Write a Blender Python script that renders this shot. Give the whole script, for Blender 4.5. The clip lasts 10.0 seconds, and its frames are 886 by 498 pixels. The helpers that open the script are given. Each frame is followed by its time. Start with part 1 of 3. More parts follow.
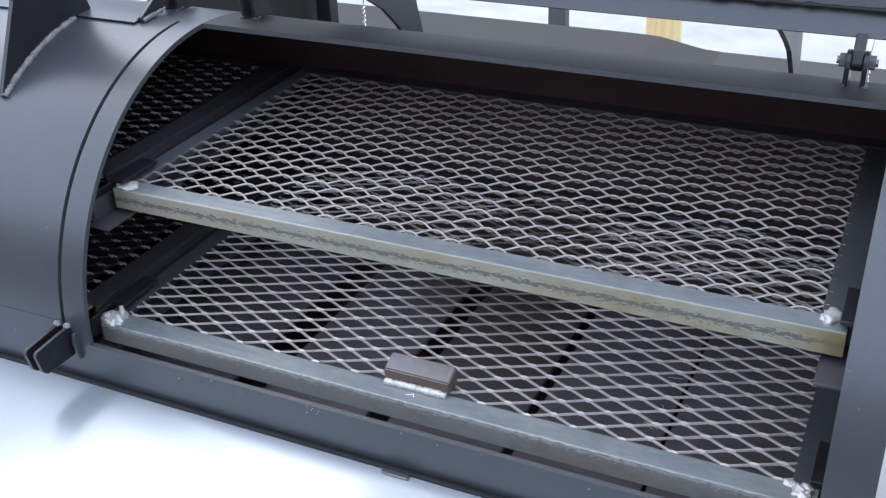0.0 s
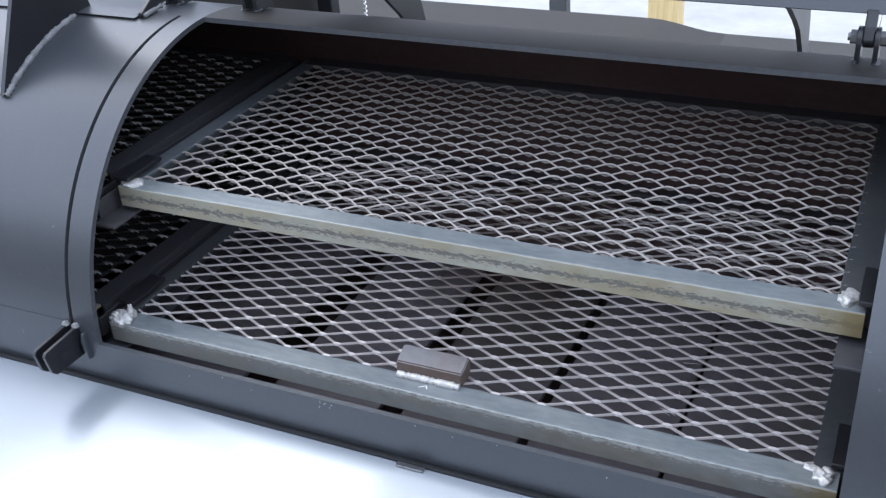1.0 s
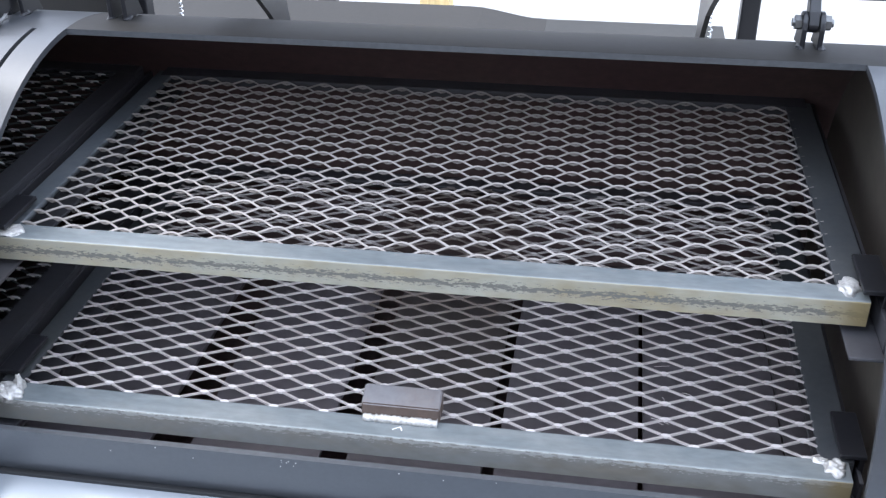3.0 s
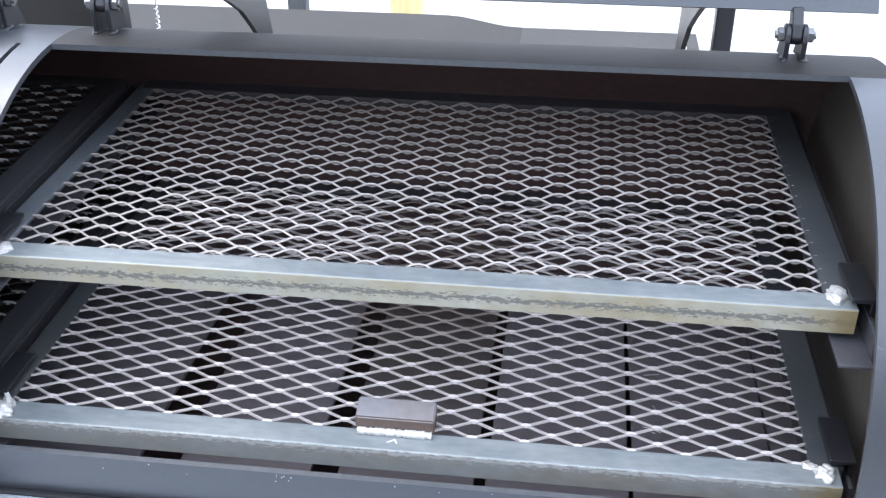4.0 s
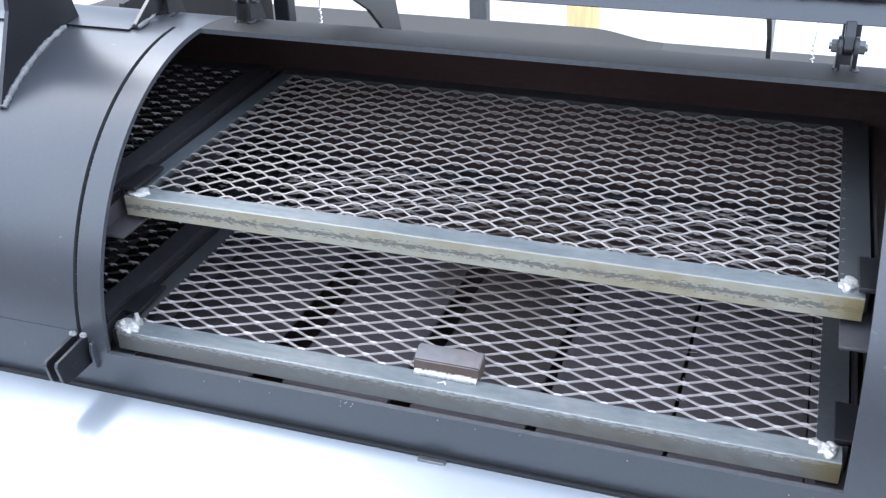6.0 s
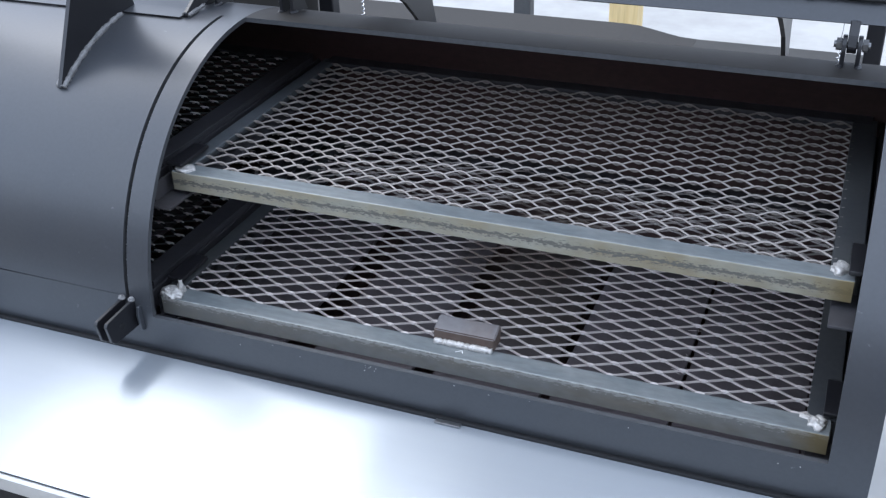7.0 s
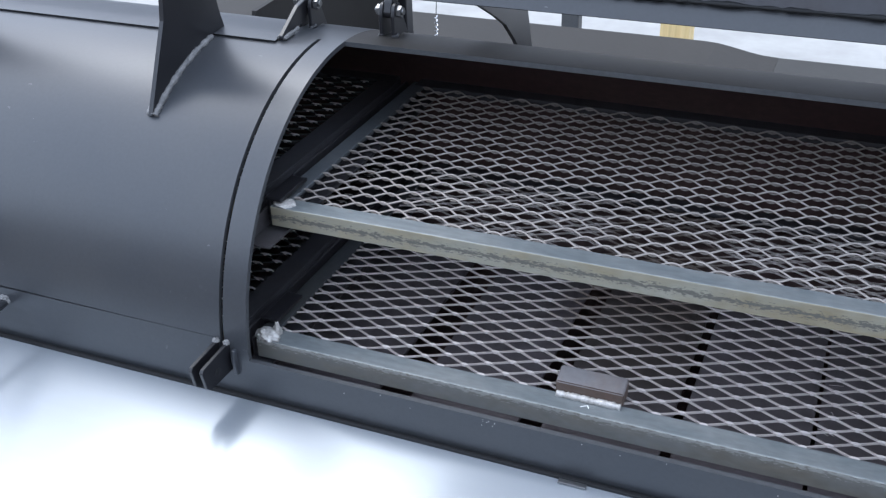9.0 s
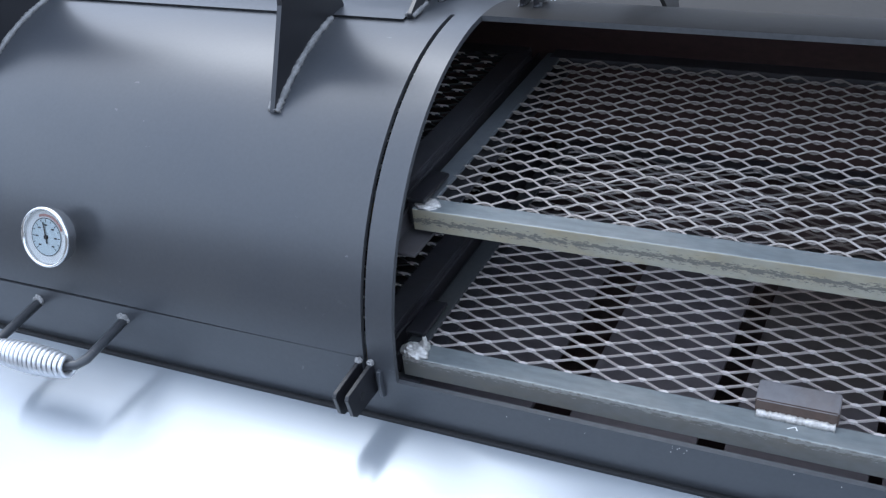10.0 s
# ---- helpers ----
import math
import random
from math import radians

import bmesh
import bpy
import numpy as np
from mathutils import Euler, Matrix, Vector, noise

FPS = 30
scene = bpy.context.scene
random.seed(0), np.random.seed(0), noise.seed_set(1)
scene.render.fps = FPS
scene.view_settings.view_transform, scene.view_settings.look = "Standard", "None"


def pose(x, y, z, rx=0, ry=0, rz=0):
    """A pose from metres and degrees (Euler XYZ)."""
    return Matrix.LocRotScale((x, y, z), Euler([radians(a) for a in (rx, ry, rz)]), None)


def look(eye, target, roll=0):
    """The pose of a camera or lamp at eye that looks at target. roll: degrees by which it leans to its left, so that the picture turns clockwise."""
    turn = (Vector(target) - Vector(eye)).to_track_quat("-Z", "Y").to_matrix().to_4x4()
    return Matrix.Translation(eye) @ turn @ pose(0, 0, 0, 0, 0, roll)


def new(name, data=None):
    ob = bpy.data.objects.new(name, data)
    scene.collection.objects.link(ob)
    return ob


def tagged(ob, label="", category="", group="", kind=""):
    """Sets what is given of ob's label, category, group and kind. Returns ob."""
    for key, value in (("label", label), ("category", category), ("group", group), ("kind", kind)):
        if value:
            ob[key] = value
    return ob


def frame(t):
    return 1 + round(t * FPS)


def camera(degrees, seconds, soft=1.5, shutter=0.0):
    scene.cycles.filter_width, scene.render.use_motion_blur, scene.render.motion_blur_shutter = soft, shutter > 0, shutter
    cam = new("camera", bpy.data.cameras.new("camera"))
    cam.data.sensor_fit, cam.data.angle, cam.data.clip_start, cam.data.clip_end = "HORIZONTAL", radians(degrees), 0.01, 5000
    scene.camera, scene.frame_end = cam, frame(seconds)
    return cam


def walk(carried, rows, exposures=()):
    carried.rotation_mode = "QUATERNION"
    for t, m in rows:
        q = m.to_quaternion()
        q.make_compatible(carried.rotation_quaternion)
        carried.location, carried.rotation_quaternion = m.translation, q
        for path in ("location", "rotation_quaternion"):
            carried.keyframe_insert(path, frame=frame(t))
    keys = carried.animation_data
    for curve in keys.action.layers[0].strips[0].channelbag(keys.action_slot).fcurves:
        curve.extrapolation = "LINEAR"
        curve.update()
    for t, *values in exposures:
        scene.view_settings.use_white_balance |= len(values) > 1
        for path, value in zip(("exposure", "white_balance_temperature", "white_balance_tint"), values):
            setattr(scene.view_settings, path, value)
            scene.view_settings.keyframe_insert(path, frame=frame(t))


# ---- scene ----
cam = camera(45.5, 10.0, soft=1.3)
# seconds, eye x y z, yaw, pitch, roll
ROWS = [
    (0.0, 0.868, -0.801, 1.523, 25.89, -29.22, -2.20),
    (0.5, 0.866, -0.800, 1.521, 25.95, -29.42, -2.71),
    (1.0, 0.859, -0.794, 1.516, 26.24, -29.68, -3.80),
    (1.5, 0.798, -0.769, 1.516, 25.43, -30.71, -4.79),
    (2.0, 0.690, -0.758, 1.530, 21.31, -31.97, -3.87),
    (2.5, 0.636, -0.765, 1.502, 15.17, -30.61, -2.24),
    (2.7, 0.625, -0.761, 1.503, 12.66, -30.88, -1.64),
    (3.8, 0.587, -0.763, 1.512, 6.58, -30.75, 0.10),
    (4.0, 0.586, -0.765, 1.515, 7.57, -30.76, -0.38),
    (4.5, 0.564, -0.771, 1.519, 8.70, -30.58, -0.36),
    (5.0, 0.582, -0.790, 1.530, 11.14, -30.32, -0.40),
    (5.5, 0.665, -0.822, 1.541, 15.91, -30.15, -1.68),
    (6.0, 0.756, -0.884, 1.538, 19.67, -29.48, -1.85),
    (6.2, 0.782, -0.904, 1.547, 20.62, -29.88, -2.11),
    (7.5, 0.814, -0.960, 1.564, 23.23, -29.64, -1.58),
    (8.0, 0.815, -0.958, 1.559, 23.72, -29.36, -1.82),
    (8.5, 0.783, -0.949, 1.563, 23.17, -29.10, -1.44),
    (9.0, 0.661, -0.906, 1.565, 23.39, -29.61, -1.64),
    (9.5, 0.565, -0.866, 1.559, 26.86, -30.29, -3.53),
    (10.0, 0.515, -0.801, 1.541, 28.41, -31.73, -6.73),
]
walk(cam, [(t, pose(x, y, z, 0, 0, yaw) @ pose(0, 0, 0, 90 + pitch, 0, 0) @ pose(0, 0, 0, 0, 0, roll)) for t, x, y, z, yaw, pitch, roll in ROWS],
     exposures=[(0.0, 2.03, 6300, 11), (2.0, 2.10, 6350, 11), (2.7, 2.36, 6400, 11), (3.8, 2.79, 6450, 11), (4.5, 2.81, 6450, 11), (5.0, 2.80, 6400, 11), (6.0, 2.66, 6300, 10), (7.5, 1.64, 6250, 10), (8.5, 1.76, 6250, 10), (9.0, 1.83, 6250, 10), (10.0, 1.85, 6050, 9)])

# ---- light ----
world = bpy.data.worlds.new("sky")
scene.world = world
world.use_nodes = True
wn = world.node_tree.nodes
wl = world.node_tree.links
sky = wn.new("ShaderNodeTexSky")
sky.sky_type = 'NISHITA'
sky.sun_disc = False
sky.sun_elevation = radians(59)
sky.sun_rotation = radians(300)
sky.dust_density = 4.0
# thin even cloud over the clear sky
cloud = wn.new("ShaderNodeMix")
cloud.data_type = 'RGBA'
cloud.inputs["Factor"].default_value = 0.8
cloud.inputs["B"].default_value = (5.12, 5.9, 7.25, 1)
wl.new(sky.outputs["Color"], cloud.inputs["A"])
wl.new(cloud.outputs["Result"], wn["Background"].inputs["Color"])
wn["Background"].inputs["Strength"].default_value = 0.12
sun = new("sun", bpy.data.lights.new("sun", 'SUN'))
sun.data.energy = 0.29
sun.data.angle = radians(22)
sun.data.color = (0.93, 0.97, 1.0)
sun.matrix_world = look((-1.9, 1.1, 4.4), (0, 0, 0.8))

# ---- materials ----
CY, CZ, R, WALL = 0.260, 0.8255, 0.303, 0.0065


def mat(name, base, rough=0.5, metal=0.0, grain=60.0, vary=0.25, bump=0.1, second=None, blotch=6.0, amount=0.5, spec=0.5, stretch=(1, 1, 1), rough_vary=0.1):
    """A surface with variation at two scales: fine grain and larger blotches towards a second colour."""
    m = bpy.data.materials.new(name)
    m.use_nodes = True
    n, l = m.node_tree.nodes, m.node_tree.links
    b = n["Principled BSDF"]
    tc = n.new("ShaderNodeTexCoord")
    mp = n.new("ShaderNodeMapping")
    mp.inputs["Scale"].default_value = stretch
    l.new(tc.outputs["Object"], mp.inputs["Vector"])
    fine = n.new("ShaderNodeTexNoise")
    fine.inputs["Scale"].default_value = grain
    fine.inputs["Detail"].default_value = 6
    l.new(mp.outputs["Vector"], fine.inputs["Vector"])
    big = n.new("ShaderNodeTexNoise")
    big.inputs["Scale"].default_value = blotch
    big.inputs["Detail"].default_value = 5
    big.inputs["Roughness"].default_value = 0.65
    l.new(mp.outputs["Vector"], big.inputs["Vector"])
    ramp = n.new("ShaderNodeValToRGB")
    ramp.color_ramp.elements[0].position = 0.42
    ramp.color_ramp.elements[1].position = 0.68
    ramp.color_ramp.elements[0].color = (0, 0, 0, 1)
    ramp.color_ramp.elements[1].color = (amount, amount, amount, 1)
    l.new(big.outputs["Fac"], ramp.inputs["Fac"])
    mix = n.new("ShaderNodeMix")
    mix.data_type = 'RGBA'
    mix.inputs["A"].default_value = (*base, 1)
    mix.inputs["B"].default_value = (*(second or [c * 0.7 for c in base]), 1)
    l.new(ramp.outputs["Color"], mix.inputs["Factor"])
    hsv = n.new("ShaderNodeHueSaturation")
    l.new(mix.outputs["Result"], hsv.inputs["Color"])
    val = n.new("ShaderNodeMapRange")
    val.inputs["To Min"].default_value = 1 - vary
    val.inputs["To Max"].default_value = 1 + vary
    l.new(fine.outputs["Fac"], val.inputs["Value"])
    l.new(val.outputs["Result"], hsv.inputs["Value"])
    l.new(hsv.outputs["Color"], b.inputs["Base Color"])
    rr = n.new("ShaderNodeMapRange")
    rr.inputs["To Min"].default_value = max(0.02, rough - rough_vary)
    rr.inputs["To Max"].default_value = min(1.0, rough + rough_vary)
    l.new(big.outputs["Fac"], rr.inputs["Value"])
    l.new(rr.outputs["Result"], b.inputs["Roughness"])
    b.inputs["Metallic"].default_value = metal
    b.inputs["Specular IOR Level"].default_value = spec
    if bump:
        bp = n.new("ShaderNodeBump")
        bp.inputs["Strength"].default_value = bump
        bp.inputs["Distance"].default_value = 0.001
        l.new(fine.outputs["Fac"], bp.inputs["Height"])
        l.new(bp.outputs["Normal"], b.inputs["Normal"])
    return m


def scale_bar_mat(name, base, worn, fine, depth, width, scale):
    """Hot-rolled bar: pale worn steel with a ragged dark band of mill scale along the middle of the upright leg and rusty ends."""
    m = mat(name, base, 0.5, 0.4, 90, 0.25, 0.2, worn, 22, 0.9, stretch=(0.4, 1, 1))
    n, l = m.node_tree.nodes, m.node_tree.links
    b = n["Principled BSDF"]
    old = b.inputs["Base Color"].links[0].from_socket
    tc = n.new("ShaderNodeTexCoord")
    sep = n.new("ShaderNodeSeparateXYZ")
    l.new(tc.outputs["Object"], sep.inputs["Vector"])
    mp = n.new("ShaderNodeMapping")
    mp.inputs["Scale"].default_value = (0.5, 1.6, 1.6)
    l.new(tc.outputs["Object"], mp.inputs["Vector"])
    def ragged(scale, depth, width, lo):
        nz = n.new("ShaderNodeTexNoise")
        nz.inputs["Scale"].default_value = scale
        nz.inputs["Detail"].default_value = 8
        nz.inputs["Roughness"].default_value = 0.72
        l.new(mp.outputs["Vector"], nz.inputs["Vector"])
        off = n.new("ShaderNodeMath")
        off.operation = 'ADD'
        off.inputs[1].default_value = depth
        l.new(sep.outputs["Z"], off.inputs[0])
        ab = n.new("ShaderNodeMath")
        ab.operation = 'ABSOLUTE'
        l.new(off.outputs[0], ab.inputs[0])
        sc = n.new("ShaderNodeMath")
        sc.operation = 'MULTIPLY'
        sc.inputs[1].default_value = width
        l.new(ab.outputs[0], sc.inputs[0])
        sub = n.new("ShaderNodeMath")
        sub.operation = 'SUBTRACT'
        l.new(nz.outputs["Fac"], sub.inputs[0])
        l.new(sc.outputs[0], sub.inputs[1])
        rp = n.new("ShaderNodeValToRGB")
        rp.color_ramp.elements[0].position = lo
        rp.color_ramp.elements[1].position = lo + 0.03
        l.new(sub.outputs[0], rp.inputs["Fac"])
        return rp
    one = ragged(fine, depth, width, 0.40)
    two = ragged(fine * 1.6, depth + 0.005, width * 1.2, 0.53)
    three = ragged(fine * 1.3, depth - 0.006, width * 1.1, 0.55)
    rp = one
    for other in (two, three):
        both = n.new("ShaderNodeMix")
        both.data_type = 'RGBA'
        both.blend_type = 'LIGHTEN'
        both.inputs["Factor"].default_value = 1.0
        l.new(rp.outputs[2 if rp is not one else 0], both.inputs["A"])
        l.new(other.outputs["Color"], both.inputs["B"])
        rp = both
    mx = n.new("ShaderNodeMix")
    mx.data_type = 'RGBA'
    l.new(rp.outputs["Result"], mx.inputs["Factor"])
    l.new(old, mx.inputs["A"])
    mx.inputs["B"].default_value = (*scale, 1)
    # yellow-brown rust towards the right end
    rust = n.new("ShaderNodeTexNoise")
    rust.inputs["Scale"].default_value = 35
    rust.inputs["Detail"].default_value = 5
    l.new(tc.outputs["Object"], rust.inputs["Vector"])
    reach = n.new("ShaderNodeMath")
    reach.operation = 'MULTIPLY_ADD'
    reach.inputs[1].default_value = 0.06
    l.new(rust.outputs["Fac"], reach.inputs[0])
    l.new(sep.outputs["X"], reach.inputs[2])
    end = n.new("ShaderNodeMapRange")
    end.inputs["From Min"].default_value = 0.815
    end.inputs["From Max"].default_value = 0.85
    end.inputs["To Max"].default_value = 0.8
    l.new(reach.outputs[0], end.inputs["Value"])
    tip = n.new("ShaderNodeMix")
    tip.data_type = 'RGBA'
    l.new(end.outputs["Result"], tip.inputs["Factor"])
    l.new(mx.outputs["Result"], tip.inputs["A"])
    tip.inputs["B"].default_value = (0.25, 0.19, 0.085, 1)
    l.new(tip.outputs["Result"], b.inputs["Base Color"])
    return m


PAINT = mat("satin_black_paint", (0.037, 0.040, 0.046), 0.35, 0.0, 220, 0.16, 0.05, (0.046, 0.047, 0.050), 3.5, 0.8, 0.60, rough_vary=0.05)
def scuffed(m, light, scale, cover):
    """Sparse small scuffs through the paint, in patches."""
    n, l = m.node_tree.nodes, m.node_tree.links
    b = n["Principled BSDF"]
    old = b.inputs["Base Color"].links[0].from_socket
    tc = n.new("ShaderNodeTexCoord")
    fac = []
    for sc, lo, hi, stretch in ((scale, cover, cover + 0.02, (1, 3, 1)), (6.0, 0.52, 0.60, (1, 1, 1))):
        mp = n.new("ShaderNodeMapping")
        mp.inputs["Scale"].default_value = stretch
        l.new(tc.outputs["Object"], mp.inputs["Vector"])
        nz = n.new("ShaderNodeTexNoise")
        nz.inputs["Scale"].default_value = sc
        nz.inputs["Detail"].default_value = 4
        l.new(mp.outputs["Vector"], nz.inputs["Vector"])
        mr = n.new("ShaderNodeMapRange")
        mr.inputs["From Min"].default_value = lo
        mr.inputs["From Max"].default_value = hi
        l.new(nz.outputs["Fac"], mr.inputs["Value"])
        fac.append(mr)
    both = n.new("ShaderNodeMath")
    both.operation = 'MULTIPLY'
    l.new(fac[0].outputs[0], both.inputs[0])
    l.new(fac[1].outputs[0], both.inputs[1])
    mx = n.new("ShaderNodeMix")
    mx.data_type = 'RGBA'
    l.new(both.outputs[0], mx.inputs["Factor"])
    l.new(old, mx.inputs["A"])
    mx.inputs["B"].default_value = (*light, 1)
    l.new(mx.outputs["Result"], b.inputs["Base Color"])
    return m


scuffed(PAINT, (0.11, 0.11, 0.115), 60, 0.71)


def dark_rear_plate_mat(base, rear_tone):
    """Baffle plate, darker over its rear half, with a ragged front border."""
    m = mat("dark_rear_baffle_plate", base, 0.52, 0.25, 90, 0.2, 0.15, [c * 0.75 for c in base], 6, 0.8)
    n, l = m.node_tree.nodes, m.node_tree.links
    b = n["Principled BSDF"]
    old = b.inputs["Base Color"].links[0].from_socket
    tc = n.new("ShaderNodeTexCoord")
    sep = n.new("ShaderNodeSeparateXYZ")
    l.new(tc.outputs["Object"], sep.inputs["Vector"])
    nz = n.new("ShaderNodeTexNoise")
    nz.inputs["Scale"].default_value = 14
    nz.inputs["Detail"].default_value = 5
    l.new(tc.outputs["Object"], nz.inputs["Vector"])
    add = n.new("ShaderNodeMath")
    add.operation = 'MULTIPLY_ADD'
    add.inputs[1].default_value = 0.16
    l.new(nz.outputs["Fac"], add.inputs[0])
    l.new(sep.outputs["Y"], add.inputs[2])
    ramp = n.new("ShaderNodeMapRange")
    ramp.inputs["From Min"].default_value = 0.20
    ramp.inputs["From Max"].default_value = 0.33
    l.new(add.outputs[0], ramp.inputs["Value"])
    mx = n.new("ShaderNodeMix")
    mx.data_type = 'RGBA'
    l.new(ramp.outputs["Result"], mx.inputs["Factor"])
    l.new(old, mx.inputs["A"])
    mx.inputs["B"].default_value = (*rear_tone, 1)
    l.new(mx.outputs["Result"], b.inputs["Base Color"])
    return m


def darkened(m, centre, half, soft, tint):
    """A patch with a ragged border, darkening the surface inside a box on the plan."""
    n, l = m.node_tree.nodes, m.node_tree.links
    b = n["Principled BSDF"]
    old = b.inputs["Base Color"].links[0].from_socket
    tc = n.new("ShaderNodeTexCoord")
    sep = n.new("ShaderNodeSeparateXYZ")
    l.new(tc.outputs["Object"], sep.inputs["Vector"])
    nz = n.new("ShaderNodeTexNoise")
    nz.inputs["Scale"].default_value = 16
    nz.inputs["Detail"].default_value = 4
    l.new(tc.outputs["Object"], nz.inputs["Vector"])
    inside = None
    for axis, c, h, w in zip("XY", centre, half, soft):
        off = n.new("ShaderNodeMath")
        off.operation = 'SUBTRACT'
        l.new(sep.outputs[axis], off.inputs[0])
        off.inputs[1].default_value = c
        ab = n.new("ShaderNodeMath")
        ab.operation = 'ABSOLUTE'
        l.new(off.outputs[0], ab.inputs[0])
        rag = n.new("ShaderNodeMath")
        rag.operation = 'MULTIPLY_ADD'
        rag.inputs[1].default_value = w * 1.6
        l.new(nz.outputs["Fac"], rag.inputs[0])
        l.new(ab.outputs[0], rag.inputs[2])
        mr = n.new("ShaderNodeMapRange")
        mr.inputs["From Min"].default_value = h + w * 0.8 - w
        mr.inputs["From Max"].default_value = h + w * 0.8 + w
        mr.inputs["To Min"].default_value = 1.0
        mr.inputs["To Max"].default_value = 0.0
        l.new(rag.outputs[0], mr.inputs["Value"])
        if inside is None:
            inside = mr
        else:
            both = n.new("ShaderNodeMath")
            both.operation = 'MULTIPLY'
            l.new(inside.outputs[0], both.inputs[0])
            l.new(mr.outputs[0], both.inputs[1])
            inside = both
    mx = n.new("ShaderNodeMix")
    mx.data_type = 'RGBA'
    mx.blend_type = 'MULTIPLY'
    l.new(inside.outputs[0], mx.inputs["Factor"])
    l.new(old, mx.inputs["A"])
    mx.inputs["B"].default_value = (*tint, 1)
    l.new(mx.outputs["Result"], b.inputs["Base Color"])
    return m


MATTE_DARK = mat("matte_dark_paint", (0.020, 0.018, 0.0165), 0.55, 0.0, 120, 0.2, 0.08, (0.028, 0.025, 0.022), 5, 0.8, 0.2)
FIN = mat("black_fin_paint", (0.012, 0.012, 0.014), 0.32, 0.0, 200, 0.15, 0.05, (0.017, 0.016, 0.018), 4, 0.7, 0.5)
PLATE = mat("dark_steel_plate", (0.055, 0.058, 0.062), 0.5, 0.3, 140, 0.2, 0.08, (0.085, 0.085, 0.08), 7, 0.6)
INNER = mat("rusty_inner_wall", (0.062, 0.033, 0.031), 0.7, 0.0, 80, 0.35, 0.3, (0.075, 0.047, 0.040), 5, 0.8)
SOOT = mat("sooty_end_plate", (0.075, 0.064, 0.050), 0.65, 0.0, 80, 0.3, 0.25, (0.055, 0.042, 0.033), 5, 0.8)
CUT = mat("cut_steel_edge", (0.060, 0.062, 0.066), 0.5, 0.1, 150, 0.3, 0.3)
MESH_UP = mat("expanded_steel", (0.275, 0.245, 0.222), 0.62, 0.25, 160, 0.22, 0.1, (0.21, 0.183, 0.163), 40, 0.8)
MESH_LOW = mat("flattened_expanded_steel", (0.46, 0.412, 0.388), 0.5, 0.35, 160, 0.2, 0.1, (0.375, 0.325, 0.305), 10, 0.7)
# darker patch over the rear middle of the lower mesh
darkened(MESH_LOW, (0.435, 0.35), (0.085, 0.19), (0.016, 0.05), (0.42, 0.38, 0.345))
KNUCKLE = mat("bright_knuckle", (0.63, 0.58, 0.55), 0.48, 0.3, 160, 0.15, 0.1, (0.55, 0.50, 0.47), 30, 0.7)
darkened(KNUCKLE, (0.435, 0.35), (0.085, 0.19), (0.016, 0.05), (0.35, 0.32, 0.295))
# closed-chamber mesh: the shade inside is put into the near-black strand colour
MESH_SHADED = mat("shade_black_expanded_steel", (0.010, 0.0095, 0.0095), 0.75, 0.0, 160, 0.3, 0.1, (0.007, 0.0065, 0.006), 20, 0.8)
# pale, for the light that only the knuckles catch in there
KNUCKLE_LIT = mat("light_catching_knuckle", (0.55, 0.52, 0.50), 0.5, 0.3, 160, 0.3, 0.1, (0.32, 0.29, 0.28), 30, 0.9)
SCALE = scale_bar_mat("worn_mill_scale", (0.31, 0.297, 0.24), (0.27, 0.225, 0.14), 220, 0.0135, 34.0, (0.135, 0.128, 0.112))
SCALE_LOW = scale_bar_mat("grey_mill_scale", (0.25, 0.252, 0.24), (0.22, 0.20, 0.165), 200, 0.0035, 44.0, (0.40, 0.40, 0.375))
TOPLEG = mat("grey_hot_rolled_steel", (0.160, 0.178, 0.182), 0.5, 0.35, 160, 0.28, 0.12, (0.24, 0.245, 0.235), 18, 0.8, stretch=(0.35, 1, 1))
SIDE = mat("dull_blue_grey_bar", (0.10, 0.110, 0.118), 0.55, 0.3, 120, 0.18, 0.08, (0.13, 0.135, 0.14), 12, 0.7)
RAIL = mat("dark_hot_rolled_rail", (0.046, 0.045, 0.050), 0.55, 0.2, 120, 0.2, 0.1, (0.05, 0.043, 0.042), 9, 0.7)
WELD = mat("silver_weld", (0.50, 0.48, 0.455), 0.5, 0.4, 400, 0.4, 0.5, (0.30, 0.28, 0.25), 120, 0.8)
DARKWELD = mat("painted_weld", (0.19, 0.185, 0.18), 0.5, 0.0, 300, 0.4, 0.7, (0.09, 0.09, 0.09), 80, 0.8)
BAFFLE = mat("brown_baffle_plate", (0.108, 0.094, 0.099), 0.55, 0.2, 90, 0.2, 0.15, (0.085, 0.071, 0.073), 6, 0.8)
BAFFLE_DARK = dark_rear_plate_mat((0.105, 0.092, 0.097), (0.068, 0.056, 0.051))
STAINLESS = mat("brushed_stainless", (0.46, 0.49, 0.515), 0.24, 0.62, 30, 0.015, 0, (0.42, 0.455, 0.485), 2.5, 0.7, stretch=(0.06, 3, 3), rough_vary=0.04)
STAINLESS.node_tree.nodes["Principled BSDF"].inputs["Anisotropic"].default_value = 1.0
along = STAINLESS.node_tree.nodes.new("ShaderNodeCombineXYZ")
along.inputs["Y"].default_value = 1.0
STAINLESS.node_tree.links.new(along.outputs["Vector"], STAINLESS.node_tree.nodes["Principled BSDF"].inputs["Tangent"])
LIP = mat("stainless_hem", (0.60, 0.59, 0.57), 0.45, 0.6, 40, 0.06, 0.03)
BLOCK_RUST = mat("rust_brown_block", (0.085, 0.056, 0.044), 0.6, 0.1, 110, 0.3, 0.2, (0.11, 0.085, 0.07), 25, 0.8)
